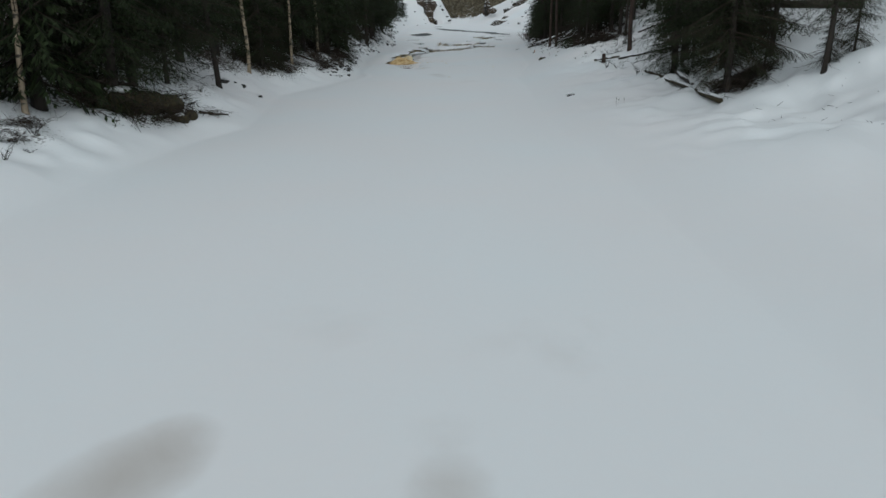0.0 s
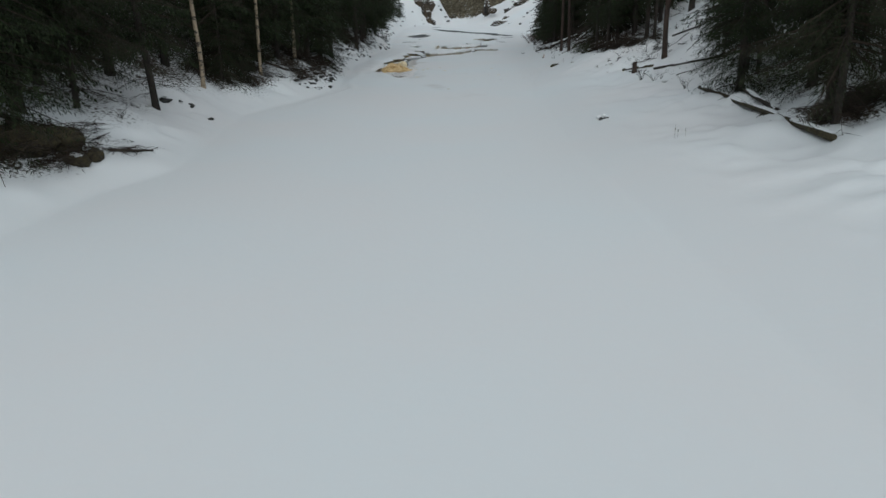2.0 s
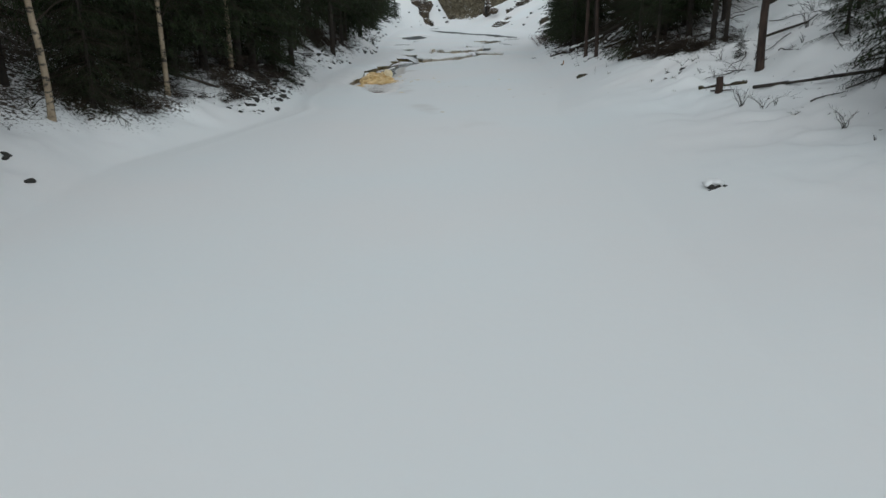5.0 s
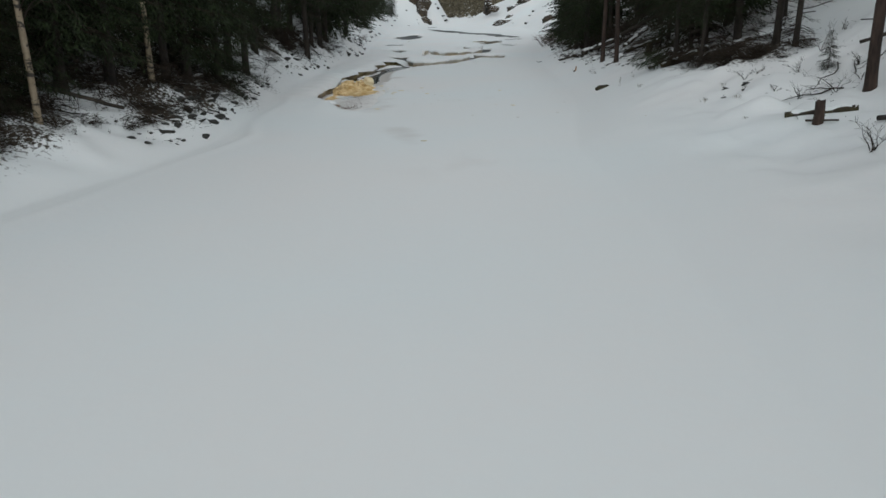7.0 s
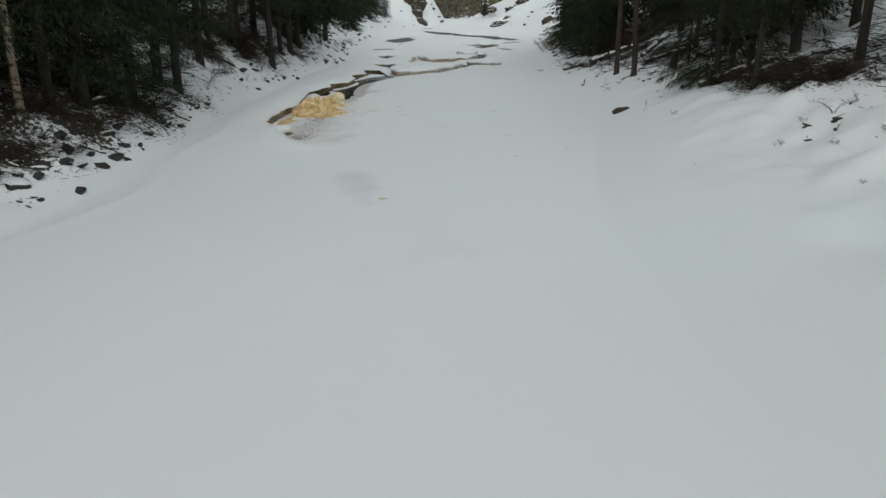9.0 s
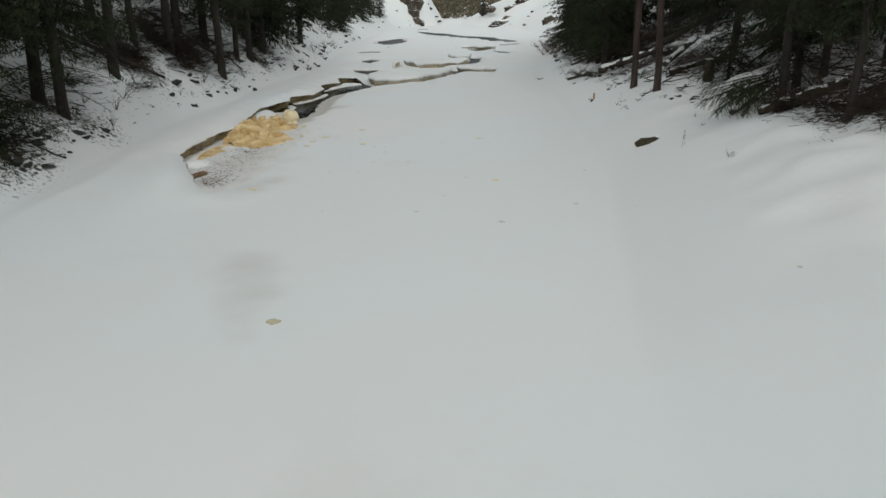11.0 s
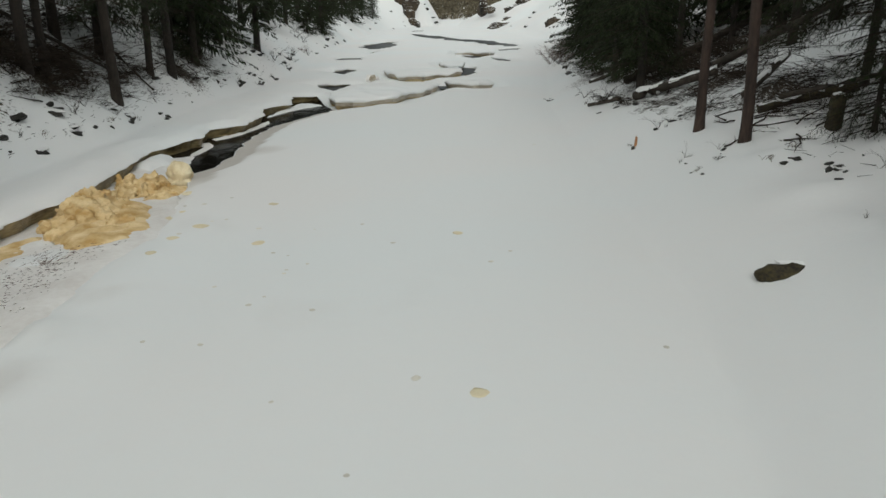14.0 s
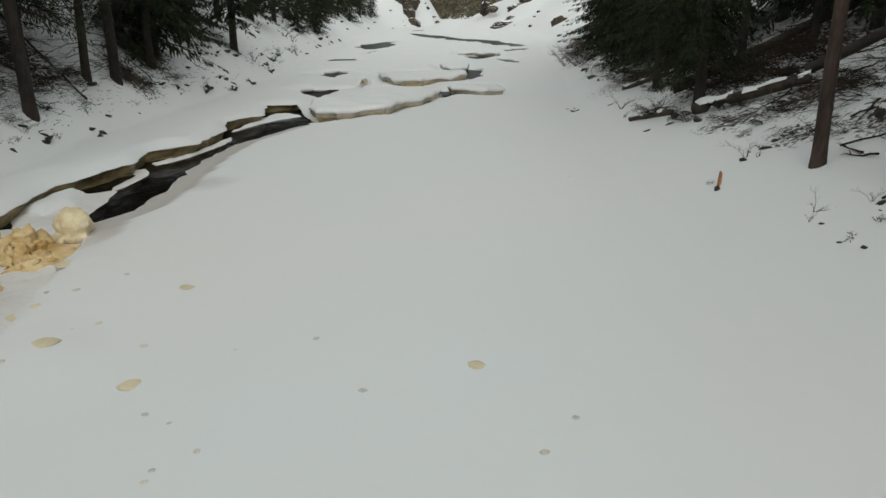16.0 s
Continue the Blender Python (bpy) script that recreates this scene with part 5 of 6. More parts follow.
# ---------- dead wood ----------
def log(name, a, b, r0, r1, label, snow=True, stubs=6, seed=1, material=DEADWOOD, lift=0.7):
    """A fallen trunk from a to b: (x, y, height of its axis over the snow)."""
    r = random.Random(seed)
    pa, pb = Vector((a[0], a[1], grounded(a[0], a[1], a[2]))), Vector((b[0], b[1], grounded(b[0], b[1], b[2])))
    n = 9
    rise = max(0.0, sorted(grounded(*pa.lerp(pb, k / 24).to_2d(), 0.0) - pa.lerp(pb, k / 24).z for k in range(25))[17] - 0.2 * min(r0, r1))
    pa.z, pb.z = pa.z + rise, pb.z + rise
    pts = [pa.lerp(pb, k / n) + Vector((r.uniform(-1, 1), r.uniform(-1, 1), r.uniform(-1, 1))) * r0 * 0.12 for k in range(n + 1)]
    rad = [(r0 + (r1 - r0) * k / n) * r.uniform(0.94, 1.06) for k in range(n + 1)]
    h = Heap()
    h.tube(pts, rad, 10)
    ob = tagged(new(name, h.mesh(name, material, True)), label, "log")
    d = (pb - pa).normalized()
    for k in range(stubs):
        s = r.uniform(0.08, 0.95)
        p = pa.lerp(pb, s)
        w = (d.cross(Vector((r.uniform(-1, 1), r.uniform(-1, 1), r.uniform(0.1, 1)))).normalized() + Vector((0, 0, 0.15)) + d * 0.3).normalized()
        ln = r.uniform(0.1, 0.4)
        hs = Heap()
        hs.tube([p, p + w * ln * 0.5, p + w * ln + Vector((0, 0, -0.05))], [rad[0] * 0.16, rad[0] * 0.1, 0.004], 5)
        part("branch_stub", hs.mesh("branch_stub", material, True), ob)
    if snow:
        hs = Heap()
        side = Vector((-d.y, d.x, 0)).normalized()
        rows = []
        m = 22
        for k in range(m + 1):
            s = k / m
            p = pa.lerp(pb, s)
            rr = (r0 + (r1 - r0) * s)
            w = rr * (0.75 + 0.25 * math.sin(k * 0.7 + seed)) * (0.2 if k in (0, m) else 1)
            t = rr * (0.8 + 0.25 * math.sin(k * 0.9 + seed))
            top = p + Vector((0, 0, rr * 0.6))
            hs.v += [tuple(top - side * w - Vector((0, 0, rr * 0.2))), tuple(top - side * w * 0.6 + Vector((0, 0, t))), tuple(top + side * w * 0.6 + Vector((0, 0, t))), tuple(top + side * w - Vector((0, 0, rr * 0.2)))]
        for k in range(m):
            if math.sin(k * 1.3 + seed * 2.1) + math.sin(k * 0.55 + seed) < -0.75:
                continue
            for s in range(3):
                hs.f.append((4 * k + s, 4 * k + s + 1, 4 * k + s + 5, 4 * k + s + 4))
        part("snow_cap", hs.mesh("snow_cap", SNOW, True), ob, "snow lying along the top")
    return ob


log("fallen_log", (7.2, 27.0, 0.03), (7.28, 19.7, -0.06), 0.06, 0.075, "dark mossy fallen trunk with broken stubs and patches of snow", True, 40, 2, MOSSY)
log("fallen_log", (-7.15, 21.75, 0.02), (-6.65, 22.85, 0.01), 0.045, 0.02, "dark broken bough lying out on the snow", False, 10, 31)
log("fallen_log", (7.75, 25.4, 0.1), (7.3, 21.0, 0.05), 0.05, 0.06, "dark broken trunk lying beside a longer one", True, 14, 23)
log("fallen_log", (7.75, 33.7, 0.08), (10.4, 29.4, 0.05), 0.045, 0.035, "thin grey fallen trunk lying across the bank", True, 9, 4, GREYWOOD)
log("fallen_log", (7.0, 35.35, 0.03), (8.0, 34.75, 0.0), 0.06, 0.085, "mossy rotten log lying behind a stump", True, 2, 5, MOSSY)
log("broken_branch", (7.1, 34.75, 0.06), (7.5, 34.4, 0.04), 0.022, 0.016, "short broken branch lying against a stump", False, 0, 25)
log("fallen_log", (7.55, 58.95, 0.1), (9.0, 57.4, 0.2), 0.12, 0.09, "fallen trunk thickly covered with snow", True, 6, 6)
log("fallen_log", (7.9, 61.6, 0.1), (12.6, 60.6, 0.75), 0.12, 0.09, "dark fallen trunk leaning up the wooded slope", False, 8, 7)
log("fallen_log", (9.0, 57.6, 0.3), (12.5, 56.2, 0.8), 0.1, 0.06, "thin dark fallen trunk propped on the slope", False, 9, 8)
log("fallen_log", (7.3, 59.6, 0.06), (6.7, 60.6, 0.05), 0.07, 0.05, "snow-covered piece of dead wood on the bank", True, 3, 10)
log("fallen_log", (8.4, 52.6, 0.25), (10.6, 50.4, 0.3), 0.05, 0.03, "long dead bough lying across the snow", False, 12, 11)
log("fallen_log", (8.25, 53.05, 0.06), (9.5, 52.2, 0.1), 0.075, 0.1, "dark mossy log half buried under dead branches", True, 7, 28, MOSSY)
log("fallen_log", (9.6, 55.2, 0.3), (8.4, 54.1, 0.2), 0.09, 0.07, "dark broken log under the pines", True, 5, 12)
log("fallen_log", (7.45, 45.1, 0.05), (8.7, 44.7, 0.08), 0.065, 0.09, "dark rotten log under a spruce with snow on top", True, 6, 27, MOSSY)
log("fallen_log", (7.3, 45.9, 0.08), (8.6, 46.8, 0.2), 0.05, 0.04, "snowy dead bough at the foot of the spruces", True, 6, 13)
log("fallen_log", (7.6, 65.2, 0.04), (8.8, 63.9, 0.15), 0.06, 0.05, "thin snow-covered log on the bank", True, 5, 14)
log("fallen_log", (-8.6, 63.0, 0.2), (-5.9, 61.9, 0.12), 0.04, 0.03, "thin dead trunk lying down the snowy bank", True, 4, 15)
log("fallen_log", (-8.2, 58.6, 0.3), (-6.6, 60.6, 0.2), 0.05, 0.04, "thin dead trunk lying along the bank", False, 5, 16)
log("fallen_log", (-8.3, 52.0, 0.3), (-6.3, 54.6, 0.15), 0.06, 0.04, "dark dead trunk under the spruces", False, 10, 17)
log("fallen_log", (-8.9, 37.0, 0.3), (-6.6, 38.8, 0.2), 0.06, 0.04, "dark dead trunk under the birches", False, 8, 18)
log("fallen_log", (11.6, 21.5, 0.3), (9.0, 23.6, 1.9), 0.13, 0.11, "leaning dead trunk among the spruces", False, 4, 19)
log("fallen_log", (9.6, 38.0, 0.2), (12.0, 36.2, 0.1), 0.04, 0.03, "thin fallen trunk on the upper bank", True, 8, 21)


def stump(x, y, r, hgt, label, material, lean=(0, 0), torn=False):
    rn = random.Random(int(x * 10))
    h = Heap()
    pts = [(0, 0, -0.15), (0, 0, 0.03), (0.01, 0, hgt * 0.5), (0.0, 0.01, hgt)]
    h.tube(pts, [r * 1.25, r * 1.1, r, r * 0.97], 10)
    for i in range(len(h.v) - 10, len(h.v)):
        p = h.v[i]
        h.v[i] = (p[0], p[1], p[2] + rn.uniform(-0.03, 0.03) * (5 if torn else 1))
    ob = new("stump", h.mesh("stump", material, False))
    ob.matrix_basis = pose(x, y, grounded(x, y), lean[0], lean[1], 20)
    return tagged(ob, label, "stump")


stump(7.27, 34.65, 0.085, 0.38, "dark brown post-like stump on the snowy bank", PINEBARK, (0, 0))
stump(6.43, 54.3, 0.024, 0.085, "splintered orange stub of a snapped sapling", FRESHWOOD, (0, 8), True)
stump(6.36, 54.15, 0.035, 0.05, "short dark cut stub in the snow", DEADWOOD)
tall = stump(8.68, 51.25, 0.115, 0.5, "thick mossy brown stump with a cap of snow", MOSSY, (0, 4))
v, f = lump(0, 5.2, (0.1, 0.1, 0.04), 0.3, 2)
part("snow_cap", mesh("snow_cap", [p + Vector((0, 0, 0.5)) for p in v], f, SNOW, True), tall, "white cap of snow")
stump(8.85, 65.2, 0.12, 0.35, "snowy grey stump at the foot of the spruces", DEADWOOD, (0, -10), True)


# ---------- brush, shrubs, grass ----------
def twiggy(seed, h, spread, stems, droop=0.2, sub=9, material=TWIG):
    r, hp = random.Random(seed), Heap()
    for k in range(stems):
        a, ln = r.uniform(0, 6.283), h * r.uniform(0.55, 1.1)
        d = Vector((math.cos(a) * spread, math.sin(a) * spread, 1)).normalized()
        e = [Vector((r.uniform(-0.06, 0.06), r.uniform(-0.06, 0.06), -0.05))]
        for i in range(4):
            e.append(e[-1] + (d + Vector((r.uniform(-0.25, 0.25), r.uniform(-0.25, 0.25), -droop * i))).normalized() * ln / 4)
        hp.tube(e, [0.011, 0.009, 0.006, 0.004, 0.002], 4, False)
        for i in range(sub):
            s = r.uniform(0.3, 1)
            q = e[int(s * 3.99)].lerp(e[int(s * 3.99) + 1], r.random())
            w = (d + Vector((r.gauss(0, 0.8), r.gauss(0, 0.8), r.gauss(0, 0.4)))).normalized()
            hp.tube([q, q + w * ln * r.uniform(0.15, 0.35)], [0.004, 0.0015], 3, False)
    return hp.mesh("bare_shrub", material)


def tufty(seed, h, n, mat=GRASS, name="grass_tuft"):
    r, hp = random.Random(seed), Heap()
    for k in range(n):
        a, t = r.uniform(0, 6.283), r.uniform(0.1, 0.9)
        d = Vector((math.cos(a) * t, math.sin(a) * t, 1)).normalized()
        p = Vector((r.gauss(0, 0.05), r.gauss(0, 0.05), -0.03))
        ln = h * r.uniform(0.5, 1.1)
        q = p + d * ln * 0.6
        hp.tube([p, q, q + (d + Vector((math.cos(a) * 0.7, math.sin(a) * 0.7, -0.5))).normalized() * ln * 0.4], [0.004, 0.003, 0.001], 3, False)
    return hp.mesh(name, mat)


def brushy(seed, rx, ry, h, n, needles=True):
    """A tangle of fallen dead boughs."""
    r, hp, lf = random.Random(seed), Heap(), Heap()
    for k in range(n):
        a = r.uniform(0, 6.283)
        p = Vector((r.gauss(0, rx * 0.45), r.gauss(0, ry * 0.45), abs(r.gauss(0, h * 0.4)) + 0.02))
        d = Vector((math.cos(a), math.sin(a), r.uniform(-0.25, 0.3))).normalized()
        ln = r.uniform(0.4, 1.4) * max(rx, ry) * 0.7
        e = [p - d * ln * 0.5, p, p + d * ln * 0.5 + Vector((0, 0, -0.08))]
        hp.tube(e, [0.010, 0.008, 0.003], 4, False)
        for i in range(13):
            q = e[0].lerp(e[2], r.random())
            w = (d * r.uniform(0.2, 1) + Vector((r.gauss(0, 0.7), r.gauss(0, 0.7), r.gauss(-0.1, 0.25)))).normalized()
            l2 = r.uniform(0.1, 0.4)
            hp.tube([q, q + w * l2], [0.0035, 0.0015], 3, False)
            if needles:
                for b in range(3):
                    lf.blade(q + w * l2 * r.random(), (w + Vector((r.gauss(0, 0.5), r.gauss(0, 0.5), -0.2))).normalized(), r.uniform(0.06, 0.14), 0.007, Vector((r.gauss(0, 1), r.gauss(0, 1), 1)))
    return hp.mesh("tangle", TWIG), lf.mesh("needle_litter", DEADNEEDLE) if needles else None


SHRUBS = [twiggy(1, 0.7, 0.5, 6), twiggy(2, 1.0, 0.7, 5, 0.3), twiggy(3, 0.45, 0.9, 7), twiggy(4, 0.3, 0.4, 4, 0.1, 5)]
TUFTS = [tufty(1, 0.16, 16), tufty(2, 0.12, 14), tufty(3, 0.2, 10)]
BRUSH = [brushy(1, 0.8, 0.8, 0.5, 26), brushy(2, 1.0, 0.7, 0.4, 30), brushy(3, 1.1, 1.1, 0.5, 30, False), brushy(5, 1.5, 1.5, 1.1, 42, False)]


def shrub(x, y, k, s=1.0, tilt=(0, 0)):
    ob = new("bare_shrub", SHRUBS[k % 4])
    ob.matrix_basis = pose(x, y, grounded(x, y), tilt[0], tilt[1], k * 83 % 360) @ Matrix.Diagonal((s, s, s, 1))
    return tagged(ob, "leafless brown twigs sticking out of the snow", "shrub", "shrubs on the banks")


def tuft(x, y, k, s=1.0):
    ob = new("grass_tuft", TUFTS[k % 3])
    ob.matrix_basis = pose(x, y, grounded(x, y), 0, 0, k * 61 % 360) @ Matrix.Diagonal((s, s, s, 1))
    return tagged(ob, "withered brown grass tuft poking through snow", "grass tuft", "grass tufts on the banks")


def brush(x, y, k, s=1.0, label="tangle of dead brown spruce boughs on the bank"):
    ob = new("brush_pile")
    ob.matrix_basis = pose(x, y, grounded(x, y, -0.02), 0, 0, k * 71 % 360) @ Matrix.Diagonal((s, s, s, 1))
    twigs, needles = BRUSH[k if k == 3 else k % 3]
    tagged(part("tangle", twigs, ob), kind="stuff")
    if needles:
        tagged(part("needle_litter", needles, ob), kind="stuff")
    return tagged(ob, label, "brush", "brush piles on the banks")


BRUSH_SPOTS_ONE = [
    (-7.9, 20.4, 1.0), (-7.6, 21.4, 0.9), (-7.0, 22.3, 0.5), (-8.4, 19.8, 1.0), (-8.6, 21.4, 1.0), (-8.2, 22.4, 0.7), (-9.3, 15.6, 0.6), (-9.4, 16.5, 0.6), (-7.5, 35.0, 0.75), (-7.9, 35.4, 0.8),
    (-7.3, 34.5, 0.6), (-7.0, 54.2, 0.7), (-7.4, 53.6, 0.9), (-7.3, 56.4, 0.8), (-6.6, 41.8, 0.8), (-6.6, 44.2, 0.8), (-6.4, 47.2, 0.8), (-6.6, 39.8, 0.7),
    (-6.3, 66.2, 0.9), (-7.2, 49.8, 0.9), (-8.9, 34.4, 1.0), (7.8, 44.9, 0.65), (8.2, 44.0, 0.9), (8.3, 43.0, 1.0), (8.6, 42.2, 1.1), (9.2, 41.7, 1.0),
    (9.0, 43.6, 1.2), (9.9, 42.8, 1.2), (8.2, 60.4, 1.0), (8.7, 59.6, 1.1), (9.4, 59.2, 1.2),
]
BRUSH_SPOTS_TWO = [
    (10.2, 59.4, 1.2), (8.2, 58.3, 0.8), (9.0, 61.6, 1.0), (8.5, 57.0, 0.9), (9.2, 55.6, 0.9), (8.9, 51.9, 0.8), (9.6, 50.6, 0.9), (9.0, 53.4, 0.8),
    (8.0, 62.6, 0.8), (8.2, 66.5, 0.9), (8.6, 69.0, 0.9), (9.0, 73.0, 1.0), (8.0, 20.9, 0.8), (8.5, 25.5, 0.8), (9.2, 40.6, 0.5), (9.9, 40.9, 0.6),
 (9.5, 80.0, 1.2), (10.5, 86.0, 1.3), (9.4, 56.6, 1.2), (9.0, 56.0, 1.0), (9.6, 53.8, 1.0),
    (9.2, 58.4, 1.2), (8.9, 60.6, 1.1), (8.5, 52.6, 0.9), (9.3, 52.4, 1.0),
]
BRUSH_SPOTS_THREE = [
    (-7.1, 57.2, 0.9), (-6.9, 57.9, 0.7), (-6.6, 56.2, 0.5), (-7.2, 59.2, 0.8), (-6.7, 58.4, 0.6), (-7.4, 58.6, 0.9), (-6.4, 62.4, 0.5), (-7.5, 44.4, 0.9), (-6.9, 42.6, 0.7), (-6.4, 43.9, 0.6), (-6.95, 41.2, 0.7),
    (-7.4, 55.0, 0.8), (-7.9, 54.0, 1.0), (-7.6, 56.4, 0.9), (-7.2, 57.6, 0.6), (-8.2, 55.4, 1.0), (-7.9, 57.8, 0.9), (-8.0, 51.4, 0.9), (-7.5, 52.4, 0.7),
    (8.0, 45.4, 0.6), (8.3, 45.0, 0.7), (8.5, 45.7, 0.6), (7.85, 44.7, 0.45),
    (-6.0, 42.4, 0.6), (-6.1, 43.4, 0.7), (-5.9, 41.0, 0.6), (-6.2, 45.6, 0.7), (-6.2, 40.3, 0.7), (-6.0, 46.8, 0.6), (-6.3, 38.6, 0.7), (-7.7, 36.8, 0.8), (-6.9, 37.6, 0.5), (-7.2, 36.6, 0.5), (-7.0, 39.2, 0.6), (-7.6, 39.6, 0.9), (-7.4, 42.0, 0.9), (-7.2, 44.0, 0.9), (-7.0, 46.2, 0.8), (-8.8, 42.8, 1.0),
    (-8.3, 38.0, 0.9), (-8.0, 41.4, 0.9), (-6.5, 53.0, 0.5), (7.7, 57.7, 0.6), (7.95, 56.6, 0.6), (7.4, 58.9, 0.5), (7.9, 55.4, 0.55), (8.2, 54.6, 0.6),
    (7.2, 60.2, 0.6), (8.3, 53.4, 0.5), (7.5, 56.2, 0.35), (-6.6, 61.0, 0.6), (-6.2, 64.2, 0.6), (-5.9, 65.6, 0.5), (-6.9, 59.0, 0.7), (-5.75, 67.3, 0.45),
    (-6.6, 57.2, 0.6), (-6.1, 60.0, 0.4),
]
for k, (x, y, s) in enumerate(BRUSH_SPOTS_ONE + BRUSH_SPOTS_TWO + BRUSH_SPOTS_THREE):
    brush(x, y, k, s * (0.6 if x > 7 and 50 < y < 58.5 else 1))
SHRUB_SPOTS_ONE = [
    (-8.76, 14.56, 0.7), (-9.0, 16.2, 0.8), (-8.6, 15.2, 0.5), (-8.2, 22.9, 0.5), (-7.9, 24.3, 0.6), (-8.74, 32.1, 0.7), (-8.3, 33.0, 0.6),
    (-8.5, 30.6, 0.6), (-5.9, 57.0, 0.7), (-5.7, 58.7, 0.5), (-5.95, 61.2, 0.6), (-5.9, 54.6, 0.7), (-6.1, 50.6, 0.6), (-6.3, 51.6, 0.7),
    (-5.9, 52.4, 0.5), (-6.6, 50.0, 0.8), (-5.75, 49.5, 0.5), (-6.4, 49.0, 0.6), (-6.3, 53.4, 0.9), (-6.0, 60.4, 0.4), (-5.7, 61.4, 0.35),
    (-6.3, 58.6, 0.5), (-5.5, 64.6, 0.4), (-5.3, 66.6, 0.4), (-5.1, 68.3, 0.4), (-4.8, 70.0, 0.35), (-4.9, 72.6, 0.4), (-5.2, 77.2, 0.5),
]
SHRUB_SPOTS_TWO = [
    (-5.7, 70.6, 0.5), (-6.1, 57.9, 0.5), (-6.2, 62.3, 0.5), (-5.6, 55.9, 0.4), (6.94, 32.3, 0.85), (7.25, 31.9, 0.7), (7.1, 30.1, 0.4), (6.9, 26.9, 0.45),
    (7.3, 28.6, 0.7), (7.75, 39.3, 0.45), (8.1, 39.5, 0.5), (8.5, 40.0, 0.6), (7.9, 36.8, 0.6), (8.3, 36.2, 0.7), (9.0, 36.6, 0.9), (9.6, 35.4, 1.0),
    (10.3, 36.8, 1.1), (10.8, 34.2, 1.1), (9.9, 33.0, 1.0), (7.14, 47.35, 0.35), (7.9, 47.2, 0.9), (8.3, 46.4, 0.9), (7.0, 51.4, 0.4), (7.2, 54.9, 0.5),
    (7.9, 54.7, 0.8), (7.1, 55.1, 0.4), (7.35, 55.2, 0.4), (7.6, 55.1, 0.4),
]
SHRUB_SPOTS_THREE = [
    (6.6, 52.0, 0.2), (7.2, 51.9, 0.22), (6.7, 51.3, 0.18), (6.7, 61.2, 0.7), (7.2, 60.4, 0.8), (6.9, 62.3, 0.6), (8.7, 79.0, 1.3), (8.9, 80.6, 1.4),
    (9.2, 82.0, 1.4), (8.6, 77.5, 1.1), (9.4, 84.0, 1.5), (9.0, 85.4, 1.3), (8.3, 74.5, 0.9), (10.2, 48.4, 1.0), (10.8, 50.6, 1.1), (11.4, 47.0, 1.2),
    (9.6, 45.9, 1.0), (10.6, 24.0, 1.4), (11.0, 25.4, 1.5), (10.2, 26.4, 1.4), (11.4, 22.6, 1.3), (9.8, 25.0, 1.2), (12.0, 27.2, 1.5),
]
for k, (x, y, s) in enumerate(SHRUB_SPOTS_ONE + SHRUB_SPOTS_TWO + SHRUB_SPOTS_THREE):
    shrub(x, y, k, s)
for x, y, s in ((-6.0, 58.6, 0.3), (-6.3, 60.6, 0.3), (-5.9, 61.6, 0.25), (-6.4, 62.4, 0.35), (-6.9, 58.7, 0.7), (-6.6, 59.3, 0.5), (-6.6, 57.2, 0.5), (-7.3, 58.0, 0.8), (-7.0, 60.4, 0.5), (8.7, 52.3, 0.4), (-7.8, 52.4, 0.7), (-7.7, 56.2, 0.7), (-7.0, 50.6, 0.6), (10.0, 56.6, 0.9), (9.3, 53.8, 0.7), (9.4, 58.8, 0.9), (8.8, 61.6, 0.7), (8.6, 55.6, 0.6)):
    brush(x, y, 3, s, "airy tangle of bare dead branches on the slope")
HOAR = [twiggy(8, 0.9, 0.7, 9, 0.2, 14, FROSTED), twiggy(9, 0.7, 0.9, 9, 0.2, 14, FROSTED)]
for k, (x, y, s) in enumerate([(8.6, 81.6, 1.5), (9.0, 83.0, 1.8), (9.3, 80.2, 1.5), (9.5, 85.5, 2.0), (8.9, 79.2, 1.0), (-6.2, 88.0, 1.2)]):
    ob = new("frosted_shrub", HOAR[k % 2])
    ob.matrix_basis = pose(x, y, grounded(x, y), 0, 0, k * 83) @ Matrix.Diagonal((s, s, s, 1))
    tagged(ob, "bare bush with snow caught in its twigs", "shrub", "snowy bushes by the river")
for k, (x, y) in enumerate([(6.58, 36.1), (6.72, 38.75), (7.31, 39.4), (6.4, 54.5), (6.63, 51.2), (6.4, 43.4), (6.9, 46.2), (7.4, 50.4), (-5.6, 58.2), (-5.55, 57.9), (-5.8, 55.3),
                            (-5.72, 55.2), (-5.55, 59.5), (-4.92, 70.8), (-5.25, 68.9), (-4.95, 73.2), (-5.4, 66.9), (-5.5, 63.8), (7.8, 50.6), (8.0, 48.6), (7.8, 35.9), (7.1, 37.9), (-6.0, 40.9), (-5.9, 42.6), (-7.4, 38.0), (-9.2, 16.9)]):
    tuft(x, y, k, 0.6 + 0.5 * ((k * 37) % 10) / 10)

